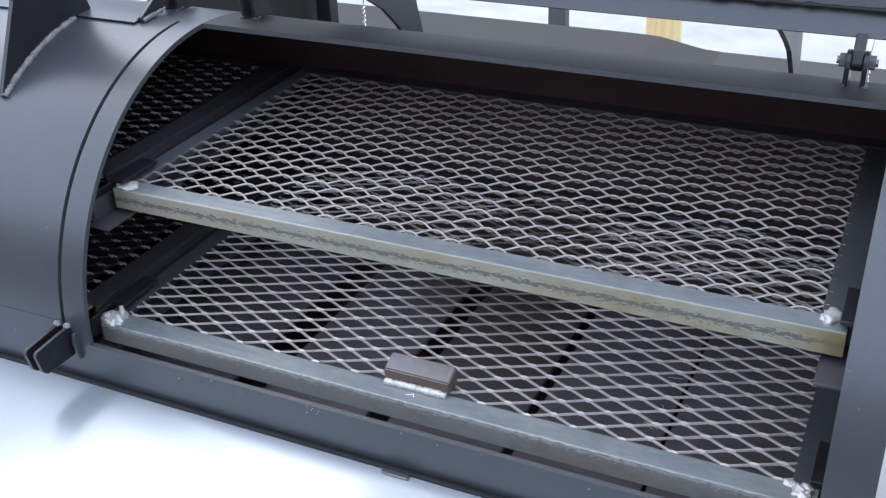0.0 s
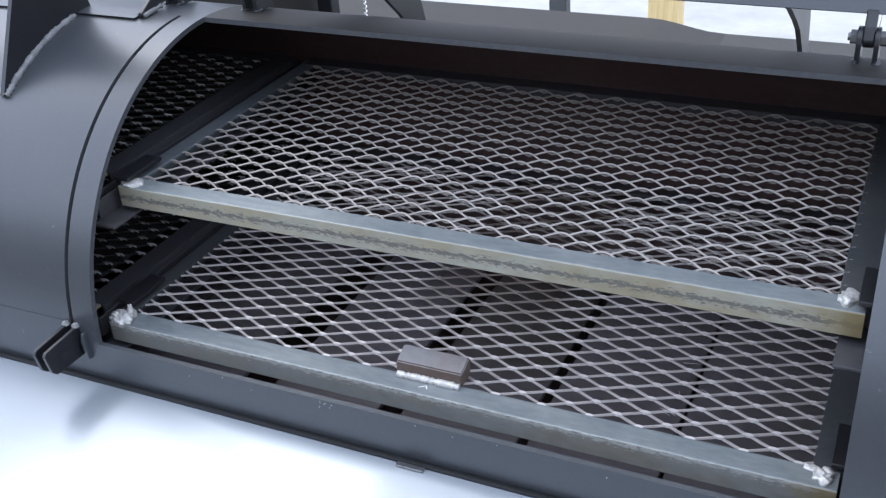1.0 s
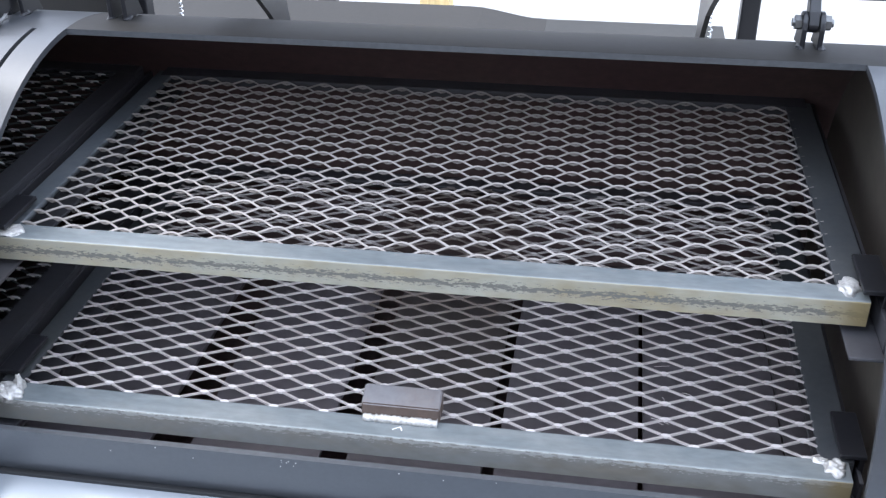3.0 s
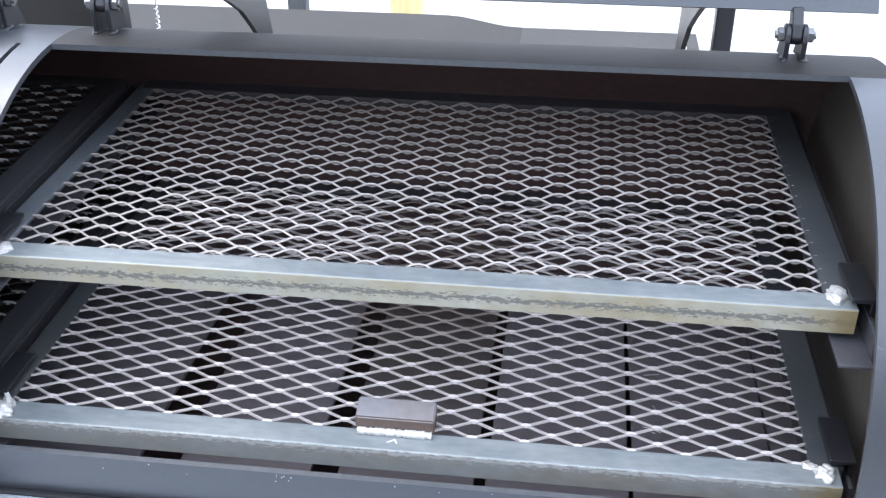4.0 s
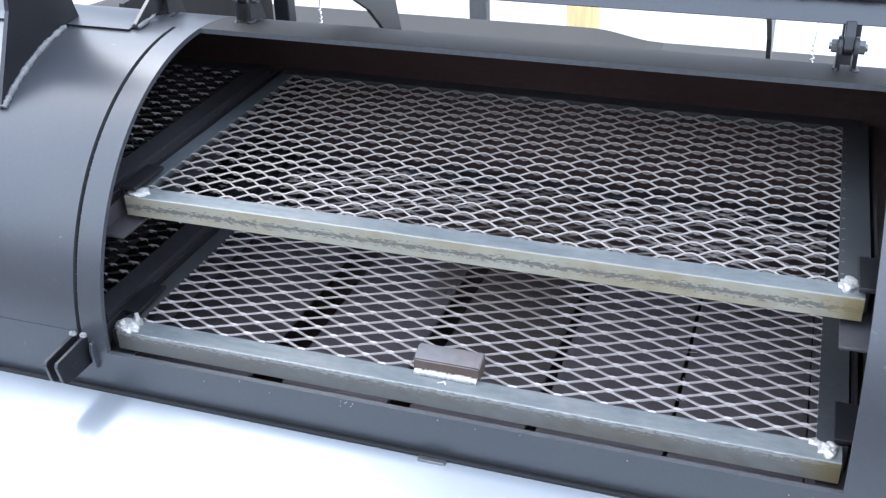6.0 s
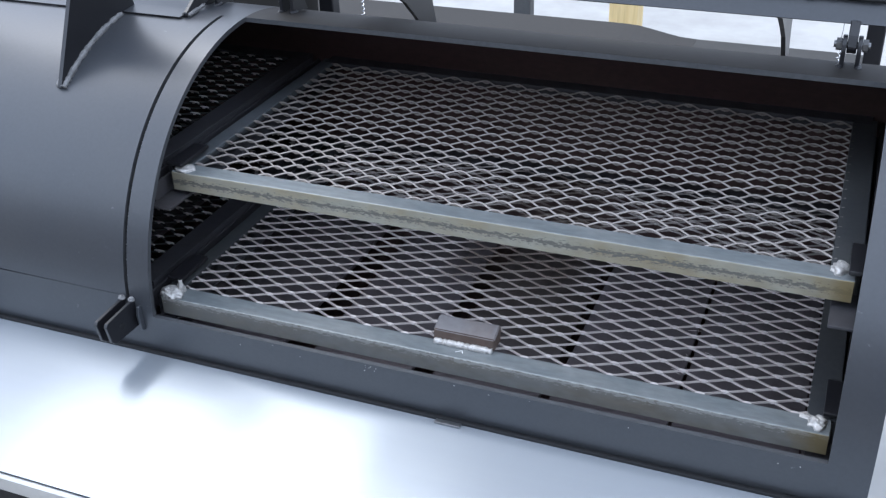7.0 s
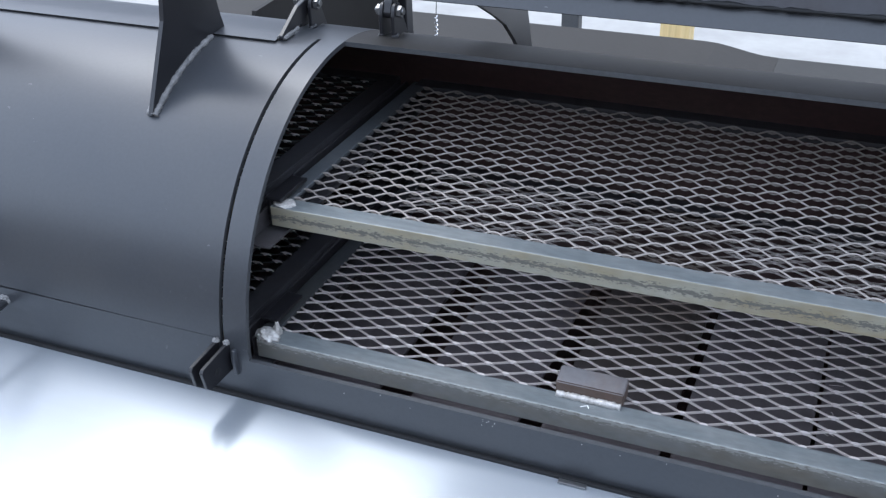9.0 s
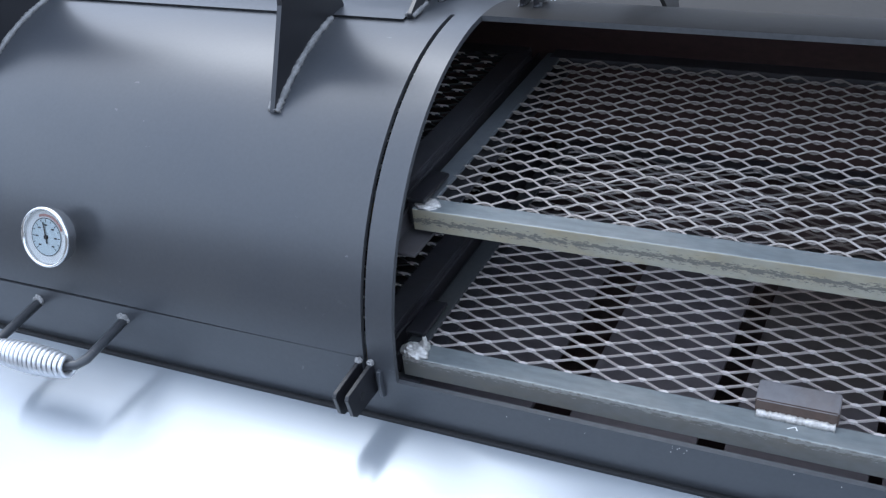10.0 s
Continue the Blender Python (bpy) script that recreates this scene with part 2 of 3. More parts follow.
BLOCK = mat("grey_brown_block", (0.118, 0.112, 0.116), 0.5, 0.25, 110, 0.25, 0.15, (0.115, 0.088, 0.075), 22, 0.8)
CHROME = mat("polished_steel", (0.72, 0.72, 0.72), 0.18, 1.0, 60, 0.05, 0.02, rough_vary=0.05)
SPRING = mat("bright_spring_wire", (0.68, 0.68, 0.69), 0.36, 0.75, 120, 0.12, 0.05)
ZINC = mat("zinc_bolt", (0.20, 0.20, 0.20), 0.35, 0.8, 120, 0.25, 0.1)
DIAL = mat("white_dial", (0.82, 0.84, 0.83), 0.4, 0.0, 30, 0.03, 0.0)
DIAL_BLUE = mat("pale_blue_dial", (0.58, 0.68, 0.72), 0.4, 0.0, 30, 0.03, 0.0)
RED = mat("red_print", (0.50, 0.28, 0.25), 0.5, 0.0, 40, 0.1, 0.0)
INK = mat("black_ink", (0.02, 0.02, 0.02), 0.6, 0.0, 40, 0.1, 0.0)
CHALK = mat("white_paint_pen", (0.8, 0.8, 0.78), 0.8, 0.0, 90, 0.1, 0.1)
RUBBER = mat("black_edge", (0.008, 0.008, 0.0085), 0.7, 0.0, 90, 0.2, 0.1)
GREY = mat("grey_primer_sheet", (0.034, 0.031, 0.028), 0.62, 0.0, 90, 0.12, 0.05, (0.044, 0.040, 0.036), 3, 0.7, 0.2)
DECK = mat("grey_deck", (0.042, 0.040, 0.037), 0.6, 0.0, 60, 0.15, 0.08, (0.056, 0.053, 0.049), 3, 0.7, 0.2)
WOOD = mat("yellow_pine", (0.62, 0.47, 0.23), 0.6, 0.0, 22, 0.2, 0.15, (0.50, 0.34, 0.14), 7, 0.9, stretch=(6, 6, 0.35))
CONCRETE = mat("pale_concrete", (0.37, 0.36, 0.34), 0.85, 0.0, 14, 0.08, 0.25, (0.25, 0.243, 0.23), 1.6, 0.7)

UMBER = mat("brown_render", (0.24, 0.22, 0.20), 0.9, 0.0, 30, 0.1, 0.3, (0.19, 0.175, 0.158), 1.2, 0.7)
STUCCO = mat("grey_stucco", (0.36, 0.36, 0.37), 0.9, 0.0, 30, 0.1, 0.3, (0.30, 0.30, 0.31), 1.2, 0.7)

GLASS = bpy.data.materials.new("dial_glass")
GLASS.use_nodes = True
GLASS.node_tree.nodes["Principled BSDF"].inputs["Transmission Weight"].default_value = 1.0
GLASS.node_tree.nodes["Principled BSDF"].inputs["Roughness"].default_value = 0.03
GLASS.node_tree.nodes["Principled BSDF"].inputs["IOR"].default_value = 1.3


# ---- builders ----
def empty(name, at=(0, 0, 0)):
    ob = new(name)
    ob.empty_display_size = 0.05
    ob.matrix_world = Matrix.Translation(at)
    return ob


def part(name, bm, material, parent=None, label="", smooth=False, origin=None):
    """Links a bmesh as one mesh object under a thing or a part."""
    me = bpy.data.meshes.new(name)
    if origin:
        bmesh.ops.translate(bm, verts=bm.verts, vec=-Vector(origin))
    bm.normal_update()
    if smooth:
        for f in bm.faces:
            f.smooth = True
    bm.to_mesh(me)
    bm.free()
    for m in material if isinstance(material, (list, tuple)) else [material]:
        me.materials.append(m)
    ob = new(name, me)
    if parent:
        ob.parent = parent
        chain, p = Vector((0, 0, 0)), parent
        while p:
            chain += p.location
            p = p.parent
        ob.location = Vector(origin or (0, 0, 0)) - chain
    if label:
        tagged(ob, label)
    return ob


def box(bm, lo, hi, bevel=0.0):
    lo, hi = Vector(lo), Vector(hi)
    r = bmesh.ops.create_cube(bm, size=1.0, matrix=Matrix.Translation((lo + hi) / 2) @ Matrix.Diagonal((*(hi - lo), 1)))
    if bevel:
        es = list({e for v in r["verts"] for e in v.link_edges})
        bmesh.ops.bevel(bm, geom=es, offset=bevel, segments=2, affect='EDGES', profile=0.5)
    return bm


def block(lo, hi, bevel=0.0):
    return box(bmesh.new(), lo, hi, bevel)


def rod(bm, a, b, r, n=16, r2=None):
    a, b = Vector(a), Vector(b)
    d = b - a
    m = Matrix.Translation((a + b) / 2) @ d.to_track_quat('Z', 'Y').to_matrix().to_4x4()
    bmesh.ops.create_cone(bm, cap_ends=True, segments=n, radius1=r, radius2=r if r2 is None else r2, depth=d.length, matrix=m)
    return bm


def tube(bm, pts, r, n=8, wob=0.0, seed=0):
    """A round bar bent along points, with an uneven radius if wob."""
    rng = random.Random(seed)
    pts = [Vector(p) for p in pts]
    rings = []
    for i, p in enumerate(pts):
        d = (pts[min(i + 1, len(pts) - 1)] - pts[max(i - 1, 0)]).normalized()
        q = d.to_track_quat('Z', 'Y')
        rr = r * (1 + rng.uniform(-wob, wob))
        rings.append([bm.verts.new(p + q @ Vector((rr * math.cos(k * math.tau / n), rr * math.sin(k * math.tau / n), 0))) for k in range(n)])
    for a, b in zip(rings, rings[1:]):
        for k in range(n):
            bm.faces.new((a[k], a[(k + 1) % n], b[(k + 1) % n], b[k]))
    bm.faces.new(rings[0][::-1])
    bm.faces.new(rings[-1])
    return bm


def prism_x(bm, yz, x0, x1):
    """A plate whose outline is given in y and z, between two x."""
    a = [bm.verts.new((x0, y, z)) for y, z in yz]
    b = [bm.verts.new((x1, y, z)) for y, z in yz]
    bm.faces.new(a)
    bm.faces.new(b[::-1])
    for i in range(len(yz)):
        j = (i + 1) % len(yz)
        bm.faces.new((a[j], a[i], b[i], b[j]))
    bmesh.ops.recalc_face_normals(bm, faces=bm.faces)
    return bm


def arc(deg, r=R):
    return CY + r * math.cos(radians(deg)), CZ + r * math.sin(radians(deg))


def curved(xs, angs, keep, r_out=R, r_in=R - WALL, shift=None):
    """A piece of rolled plate on the barrel's axis: cells of an (x, angle) grid that keep() takes, with thickness. Slots: outside, inside, cut edges."""
    bm = bmesh.new()
    nx, na = len(xs) - 1, len(angs) - 1
    inside = lambda i, j: 0 <= i < nx and 0 <= j < na and keep((xs[i] + xs[i + 1]) / 2, (angs[j] + angs[j + 1]) / 2)  # noqa: E731

    def point(i, j, r):
        a = angs[j] + (shift(xs[i], angs[j]) if shift else 0)
        y, z = arc(a, r)
        return (xs[i], y, z)
    cache = {}

    def vert(i, j, r, tag):
        key = (i, j, r, tag)
        if key not in cache:
            cache[key] = bm.verts.new(point(i, j, r))
        return cache[key]

    def face(vs, slot, smooth):
        f = bm.faces.new(vs)
        f.material_index = slot
        f.smooth = smooth
    for i in range(nx):
        for j in range(na):
            if not inside(i, j):
                continue
            q = [(i, j), (i + 1, j), (i + 1, j + 1), (i, j + 1)]
            face([vert(*c, r_out, "o") for c in q], 0, True)
            face([vert(*c, r_in, "i") for c in q[::-1]], 1, True)
            for n, (di, dj) in enumerate(((0, -1), (1, 0), (0, 1), (-1, 0))):
                if not inside(i + di, j + dj):
                    a, b = q[n], q[(n + 1) % 4]
                    t = ("w", i, j, n)
                    face([vert(*a, r_in, t), vert(*b, r_in, t), vert(*b, r_out, t), vert(*a, r_out, t)], 2, False)
    return bm


def steps(lo, hi, n, *more):
    return sorted({round(v, 5) for v in [*np.linspace(lo, hi, n + 1), *more]})


# ---- ground and far things ----
bm = bmesh.new()
bmesh.ops.create_grid(bm, x_segments=40, y_segments=40, size=400)
tagged(part("ground", bm, CONCRETE), "pale sunlit concrete ground with faint grey stains", "ground", kind="structure")

# out of view; added so the lower door reflects something dark
tagged(part("unseen_wall_south", block((-9, -2.9, 0), (-1.0, -2.7, 1.7), 0.01), UMBER), "unseen low brown wall, added to darken the door's reflections", "wall", kind="structure")
# also out of view; added to keep low light off the rear of the racks
tagged(part("unseen_wall_southeast", block((-0.999, -2.9, 0), (9, -2.7, 2.17), 0.01), UMBER), "unseen tall brown wall, added to block low light into the open chamber", "wall", kind="structure")

# unseen wall added to hide the low bright sky from the barrel top
tagged(part("unseen_wall_north", block((-16, 10.0, 0), (16, 10.3, 6.5), 0.01), STUCCO), "unseen grey wall, added to darken the barrel top's reflection", "wall", kind="structure")

# ---- the barrel cooker ----
X0, X1 = -1.02, 0.897
OPEN_X = (0.029, 0.854)
OPEN_A = (91.0, 180.3)
DOOR_X = (-0.86, -0.003)
DOOR_A = (95.6, 178.0)


def in_opening(x, a):
    return (OPEN_X[0] < x < OPEN_X[1] and OPEN_A[0] < a < OPEN_A[1]) or (DOOR_X[0] < x < DOOR_X[1] and DOOR_A[0] < a < DOOR_A[1]) or (-0.0085 < x < DOOR_X[1] and 91.4 < a < DOOR_A[1])


cooker = tagged(empty("barrel_cooker", (0, CY, 0)), "large horizontal satin-black steel barrel smoker with an open cooking chamber", "smoker")
bm = curved(steps(X0, X1, 30, *OPEN_X, *DOOR_X, -0.0085), steps(0, 360, 240, *OPEN_A, *DOOR_A, 91.4), lambda x, a: not in_opening(x, a))
# shell top behind the opening gets the darker, rougher paint
for f in bm.faces:
    c = f.calc_center_median()
    if f.material_index == 0 and c.x > OPEN_X[0] and c.z > CZ and c.y > arc(92)[0]:
        f.material_index = 3
part("barrel_shell", bm, [PAINT, INNER, CUT, MATTE_DARK], cooker, "satin black shell, rust-brown inside")
for x in (X0, X1 - 0.006):
    bm = bmesh.new()
    prism_x(bm, [arc(a, R - WALL - 0.001) for a in np.arange(0, 360, 4)], x + 0.0005, x + 0.0055)
    part("end_plate", bm, SOOT, cooker, "sooty dark end plate")
for x, w in ((-0.75, 0.07), (0.70, 0.07)):
    part("leg", block((x, CY - 0.12, 0), (x + w, CY + 0.12, CZ - 0.27), 0.004), PLATE, cooker)

# beads of weld spatter along the front lip of the opening
rng = random.Random(21)
bm = bmesh.new()
for n in range(16):
    x = rng.uniform(0.325, 0.345) if n < 6 else rng.uniform(0.06, 0.83)
    y, z = arc(rng.uniform(180.8, 183.0), R)
    bmesh.ops.create_icosphere(bm, subdivisions=1, radius=rng.uniform(0.0004, 0.0008), matrix=Matrix.Translation((x, y, z)))
tagged(part("weld_spatter", bm, WELD, cooker, "tiny bright beads of weld spatter"), kind="stuff")

# slide rails for the racks, on both sides of each chamber
RACK_Z = (0.836, 0.987)
for zt in RACK_Z:
    h = math.sqrt((R - WALL) ** 2 - (zt - 0.036 - CZ) ** 2)
    for xa, sgn in ((0.006, 1), (0.864, -1), (-0.006, -1)):
        bm = bmesh.new()
        x2, x3 = xa + sgn * 0.004, xa + sgn * 0.034
        box(bm, (min(xa, x2), CY - h + 0.035, zt - 0.036), (max(xa, x2), CY + h - 0.01, zt - 0.010), 0.001)
        box(bm, (min(x2, x3), CY - h + 0.022, zt - 0.036), (max(x2, x3), CY + h - 0.01, zt - 0.0325), 0.001)
        part("slide_rail", bm, RAIL, cooker)
# hold-down tabs over the front ends of the rails
for x0, x1, y0, z0 in ((0.013, 0.036, 0.056, 0.992), (0.842, 0.866, 0.055, 0.992), (0.011, 0.034, 0.020, 0.841), (0.842, 0.866, 0.013, 0.841)):
    part("rail_tab", block((x0, y0, z0), (x1, y0 + 0.064, z0 + 0.005), 0.0012), FIN, cooker, "small dark hold-down tab")
    xo = x0 if x0 < 0.4 else x1 - 0.005
    part("tab_web", block((xo, y0 + 0.004, z0 - 0.030), (xo + 0.005, y0 + 0.058, z0 - 0.0005), 0.0008), FIN, cooker)


# ---- racks ----
def diamond_mesh(x0, x1, y0, y1, z, lwd, swd, px, py, tilt, wide, thick, sag=0.0, knuckle=0.0075):
    """Expanded metal between the given edges: every strand is a bent flat bar between two knuckles. px, py: a knuckle's place."""
    verts, faces, marks = [], [], []
    rows = range(math.floor((y0 - py) / (swd / 2)) - 1, math.ceil((y1 - py) / (swd / 2)) + 2)
    cols = range(math.floor((x0 - px) / lwd) - 1, math.ceil((x1 - px) / lwd) + 2)
    c, s = math.cos(radians(tilt)), math.sin(radians(tilt))
    rng = random.Random(5)
    if sag:
        shape = ((0.0, 0.08), (0.10, 0.13), (0.28, 0.31), (0.50, 0.58), (0.70, 0.83), (0.86, 0.96), (1.0, 1.0))
    else:
        shape = ((0.0, 0.04), (0.12, 0.10), (0.50, 0.50), (0.88, 0.90), (1.0, 0.96))
    for j in rows:
        for i in cols:
            bx = px + lwd * i + (lwd / 2 if j % 2 else 0)
            by = py + swd / 2 * j
            for side in (-1, 1):
                pts = [(bx + side * lwd / 2 * u, by + swd / 2 * v, (v - 0.5) * sag) for u, v in shape]
                pts = [p for p in pts if x0 - 0.004 <= p[0] <= x1 + 0.004 and y0 - 0.004 <= p[1] <= y1 + 0.004]
                if len(pts) < 2:
                    continue
                base = len(verts)
                w = wide * rng.uniform(0.94, 1.06)
                for n, (x, y, dz) in enumerate(pts):
                    # the width lies across the strand, tipped about the long way of the diamond
                    a, b = pts[max(n - 1, 0)], pts[min(n + 1, len(pts) - 1)]
                    dx, dy = b[0] - a[0], b[1] - a[1]
                    ln = math.hypot(dx, dy) or 1.0
                    ux, uy = -dy / ln * side, dx / ln * side
                    hw, ht = w / 2, thick / 2
                    for e, f in ((-hw, -ht), (hw, -ht), (hw, ht), (-hw, ht)):
                        ee, ff = e * c - f * s, e * s + f * c
                        verts.append((x + ux * ee, y + uy * ee, z + dz + ff))
                k = len(pts)
                for n in range(k - 1):
                    for q in range(4):
                        p0, p1 = base + 4 * n + q, base + 4 * n + (q + 1) % 4
                        faces.append((p0, p1, p1 + 4, p0 + 4))
                faces.append(tuple(base + q for q in (3, 2, 1, 0)))
                faces.append(tuple(base + 4 * (k - 1) + q for q in range(4)))
            if not sag and x0 <= bx <= x1 and y0 <= by <= y1:
                # the knuckle, a lozenge drawn out along the diamond
                base = len(verts)
                a, b = knuckle * rng.uniform(0.85, 1.15), wide * 0.92
                ring = ((-a, 0), (-a * 0.4, -b), (a * 0.4, -b), (a, 0), (a * 0.4, b), (-a * 0.4, b))
                for h in (-thick / 2, thick / 2 + 0.0004):
                    verts += [(bx + u, by + v, z + h) for u, v in ring]
                marks += range(len(faces), len(faces) + 7)
                faces.append(tuple(base + 6 + q for q in range(6)))
                faces += [(base + q, base + (q + 1) % 6, base + 6 + (q + 1) % 6, base + 6 + q) for q in range(6)]
    bm = bmesh.new()
    vs = [bm.verts.new(v) for v in verts]
    marks = set(marks)
    for k, f in enumerate(faces):
        bm.faces.new([vs[i] for i in f]).material_index = 1 if k in marks else 0
    bmesh.ops.recalc_face_normals(bm, faces=bm.faces)
    return bm


def angle_x(x0, x1, yf, zt, leg, t, back=False, deep=None):
    """An angle bar along x: an upright leg at yf and a level leg on top; slot 0 for the upright, 1 for the level leg."""
    s = -1 if back else 1
    deep = deep or leg
    r = 0.0014
    prof = [(yf, zt - leg), (yf, zt - r), (yf + s * r * 0.3, zt - r * 0.3), (yf + s * r, zt), (yf + s * (deep - 0.001), zt), (yf + s * deep, zt - 0.001), (yf + s * deep, zt - t), (yf + s * t, zt - t), (yf + s * t, zt - leg)]
    bm = bmesh.new()
    prism_x(bm, prof, x0, x1)
    for f in bm.faces:
        c = f.calc_center_median()
        f.material_index = 1 if c.z > zt - r * 0.5 else 0
    return bm


def angle_y(xo, y0, y1, zt, leg, t, sgn):
    """A side bar along y: upright leg outside at xo, level leg inwards."""
    bm = bmesh.new()
    x2, x3 = xo + sgn * t, xo + sgn * leg
    box(bm, (min(xo, x3), y0, zt - t), (max(xo, x3), y1, zt), 0.0008)
    box(bm, (min(xo, x2), y0, zt - leg), (max(xo, x2), y1, zt - t), 0.0008)
    return bm


def blob(at, size, seed):
    bm = bmesh.new()
    bmesh.ops.create_icosphere(bm, subdivisions=4, radius=1.0)
    for v in bm.verts:
        d = noise.noise(v.co * 1.3 + Vector((seed * 3.1, 0, 0))) * 0.42 + noise.noise(v.co * 3.0 + Vector((0, seed * 2.3, 0))) * 0.18 + math.sin((v.co.x * 0.5 + v.co.y + 0.4 * v.co.z) * 10 + seed) * 0.05 + abs(noise.noise(v.co * 6.5 + Vector((0, 0, seed)))) * 0.05
        v.co *= 1 + d
        v.co = Vector(at) + Vector((v.co.x * size[0], v.co.y * size[1], max(v.co.z, -0.5) * size[2]))
    return bm


def rack(name, x0, x1, yf, yr, zt, raised, px, py, label, blobs, shaded=False):
    leg, t = (0.0265 if raised else 0.0285), 0.004
    ob = tagged(empty(name, ((x0 + x1) / 2, yf, zt)), label, "grill rack", "racks in the barrel")
    part("front_bar", angle_x(x0, x1, yf, zt, 0.0255, t, deep=leg), [SCALE if raised else SCALE_LOW, TOPLEG], ob, "front angle bar with a worn band of mill scale", origin=(x0, yf, zt))
    part("rear_bar", angle_x(x0, x1, yr, zt, 0.022, t, True, 0.030), [RAIL, RAIL], ob)
    part("side_bar", angle_y(x0 - 0.007, yf + leg, yr - 0.015, zt - 0.0005, 0.0225, t, 1), SIDE if raised and not shaded else PLATE, ob)
    part("side_bar", angle_y(x1 + 0.006, yf + leg, yr - 0.015, zt - 0.0005, 0.031, t, -1), RAIL if shaded else PLATE, ob)
    inner = (x0 + 0.0135, x1 - 0.023, yf + leg - 0.004, yr - 0.027)
    # mesh of the closed chamber, its shade and lit knuckles coloured in
    if shaded:
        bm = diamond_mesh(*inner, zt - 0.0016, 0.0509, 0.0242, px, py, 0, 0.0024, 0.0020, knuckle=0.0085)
        tagged(part("expanded_sheet", bm, [MESH_SHADED, KNUCKLE_LIT], ob, "flattened expanded steel mesh coloured for the shade inside, with pale knuckles"), kind="stuff")
    elif raised:
        bm = diamond_mesh(*inner, zt - 0.0030, 0.0510, 0.0246, px, py, 35, 0.0020, 0.0016, 0.0040)
        tagged(part("expanded_sheet", bm, MESH_UP, ob, "raised expanded steel mesh"), kind="stuff")
    else:
        bm = diamond_mesh(*inner, zt - 0.0016, 0.0509, 0.0242, px, py, -12, 0.0024, 0.0020, knuckle=0.0052)
        tagged(part("expanded_sheet", bm, [MESH_LOW, KNUCKLE], ob, "flattened expanded steel mesh with bright knuckles"), kind="stuff")
    for n, (x, y, sx, sy, sz) in enumerate(blobs):
        part("weld_bead", blob((x, y, zt), (sx, sy, sz), n + zt * 10), WELD, ob, "lumpy silver weld", True)
    return ob


upper = rack("cooking_rack", 0.022, 0.849, 0.052, 0.511, RACK_Z[1], True, 0.3735, 0.0974, "upper cooking rack of raised expanded steel in an angle-iron frame",
             [(0.036, 0.064, 0.012, 0.011, 0.0045), (0.834, 0.074, 0.010, 0.014, 0.006)])
lower = rack("cooking_rack", 0.022, 0.851, -0.012, 0.532, RACK_Z[0], False, 0.0763, 0.0775, "lower cooking rack of flattened expanded steel with a small welded handle",
             [(0.034, -0.002, 0.0150, 0.0125, 0.0085), (0.042, 0.006, 0.0055, 0.0055, 0.0160), (0.029, -0.006, 0.0070, 0.0060, 0.0105), (0.838, 0.004, 0.010, 0.010, 0.008), (0.826, 0.014, 0.007, 0.005, 0.0025)])
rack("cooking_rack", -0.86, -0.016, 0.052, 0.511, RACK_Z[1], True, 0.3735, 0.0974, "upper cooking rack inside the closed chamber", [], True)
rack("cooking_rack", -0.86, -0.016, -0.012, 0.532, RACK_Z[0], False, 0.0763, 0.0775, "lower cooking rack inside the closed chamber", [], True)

# handle of the lower rack: a short bent block on the front leg, welded along its foot
hx0, hx1 = 0.3955, 0.4725
bm = bmesh.new()
prism_x(bm, [(0.0135, 0.8365), (0.0145, 0.8520), (0.0355, 0.8600), (0.0390, 0.8565), (0.0370, 0.8365)], hx0, hx1)
bmesh.ops.bevel(bm, geom=list(bm.edges), offset=0.0013, segments=2, affect='EDGES')
bm.normal_update()
for f in bm.faces:
    f.material_index = 1 if f.normal.y < -0.8 or abs(f.normal.x) > 0.8 else 0
part("rack_handle", bm, [BLOCK, BLOCK_RUST], lower, "short steel block handle, grey on top and rust-brown in front")
bm = bmesh.new()
tube(bm, [(hx0 + 0.002 + i * 0.00183, 0.0108, 0.8378) for i in range(41)], 0.0042, 8, 0.22, 3)
part("handle_weld", bm, WELD, lower, "bright weld bead", True)
bm = bmesh.new()
for (a, b) in (((0.4287, -0.0015), (0.4357, 0.0033)), ((0.4357, 0.0035), (0.4382, -0.0017))):
    d = Vector((b[0] - a[0], b[1] - a[1])).normalized() * 0.0005
    vs = [bm.verts.new((x, y, 0.8364)) for x, y in ((a[0] - d.y, a[1] + d.x), (a[0] + d.y, a[1] - d.x), (b[0] + d.y, b[1] - d.x), (b[0] - d.y, b[1] + d.x))]
    bm.faces.new(vs)
bmesh.ops.recalc_face_normals(bm, faces=bm.faces)
part("pen_mark", bm, CHALK, lower, "white hand-drawn tick mark")

# curled wire shavings left on the lower rack
rng = random.Random(11)
for n in range(6):
    bm = bmesh.new()
    x, y = 0.705 + rng.uniform(-0.030, 0.035), 0.090 + rng.uniform(-0.045, 0.050)
    a, bend, ln = rng.uniform(0, 6.3), rng.uniform(-0.5, 0.5), rng.uniform(0.010, 0.020)
    pts = []
    for i in range(7):
        pts.append((x, y, RACK_Z[0] - 0.0022 + 0.0015 * math.sin(i * 0.5)))
        x, y, a = x + ln / 6 * math.cos(a), y + ln / 6 * math.sin(a), a + bend
    tagged(part("wire_shaving", tube(bm, pts, 0.00025, 5), MESH_LOW), "hair-thin curled bright metal shaving on the lower rack", "metal shaving", "metal shavings")

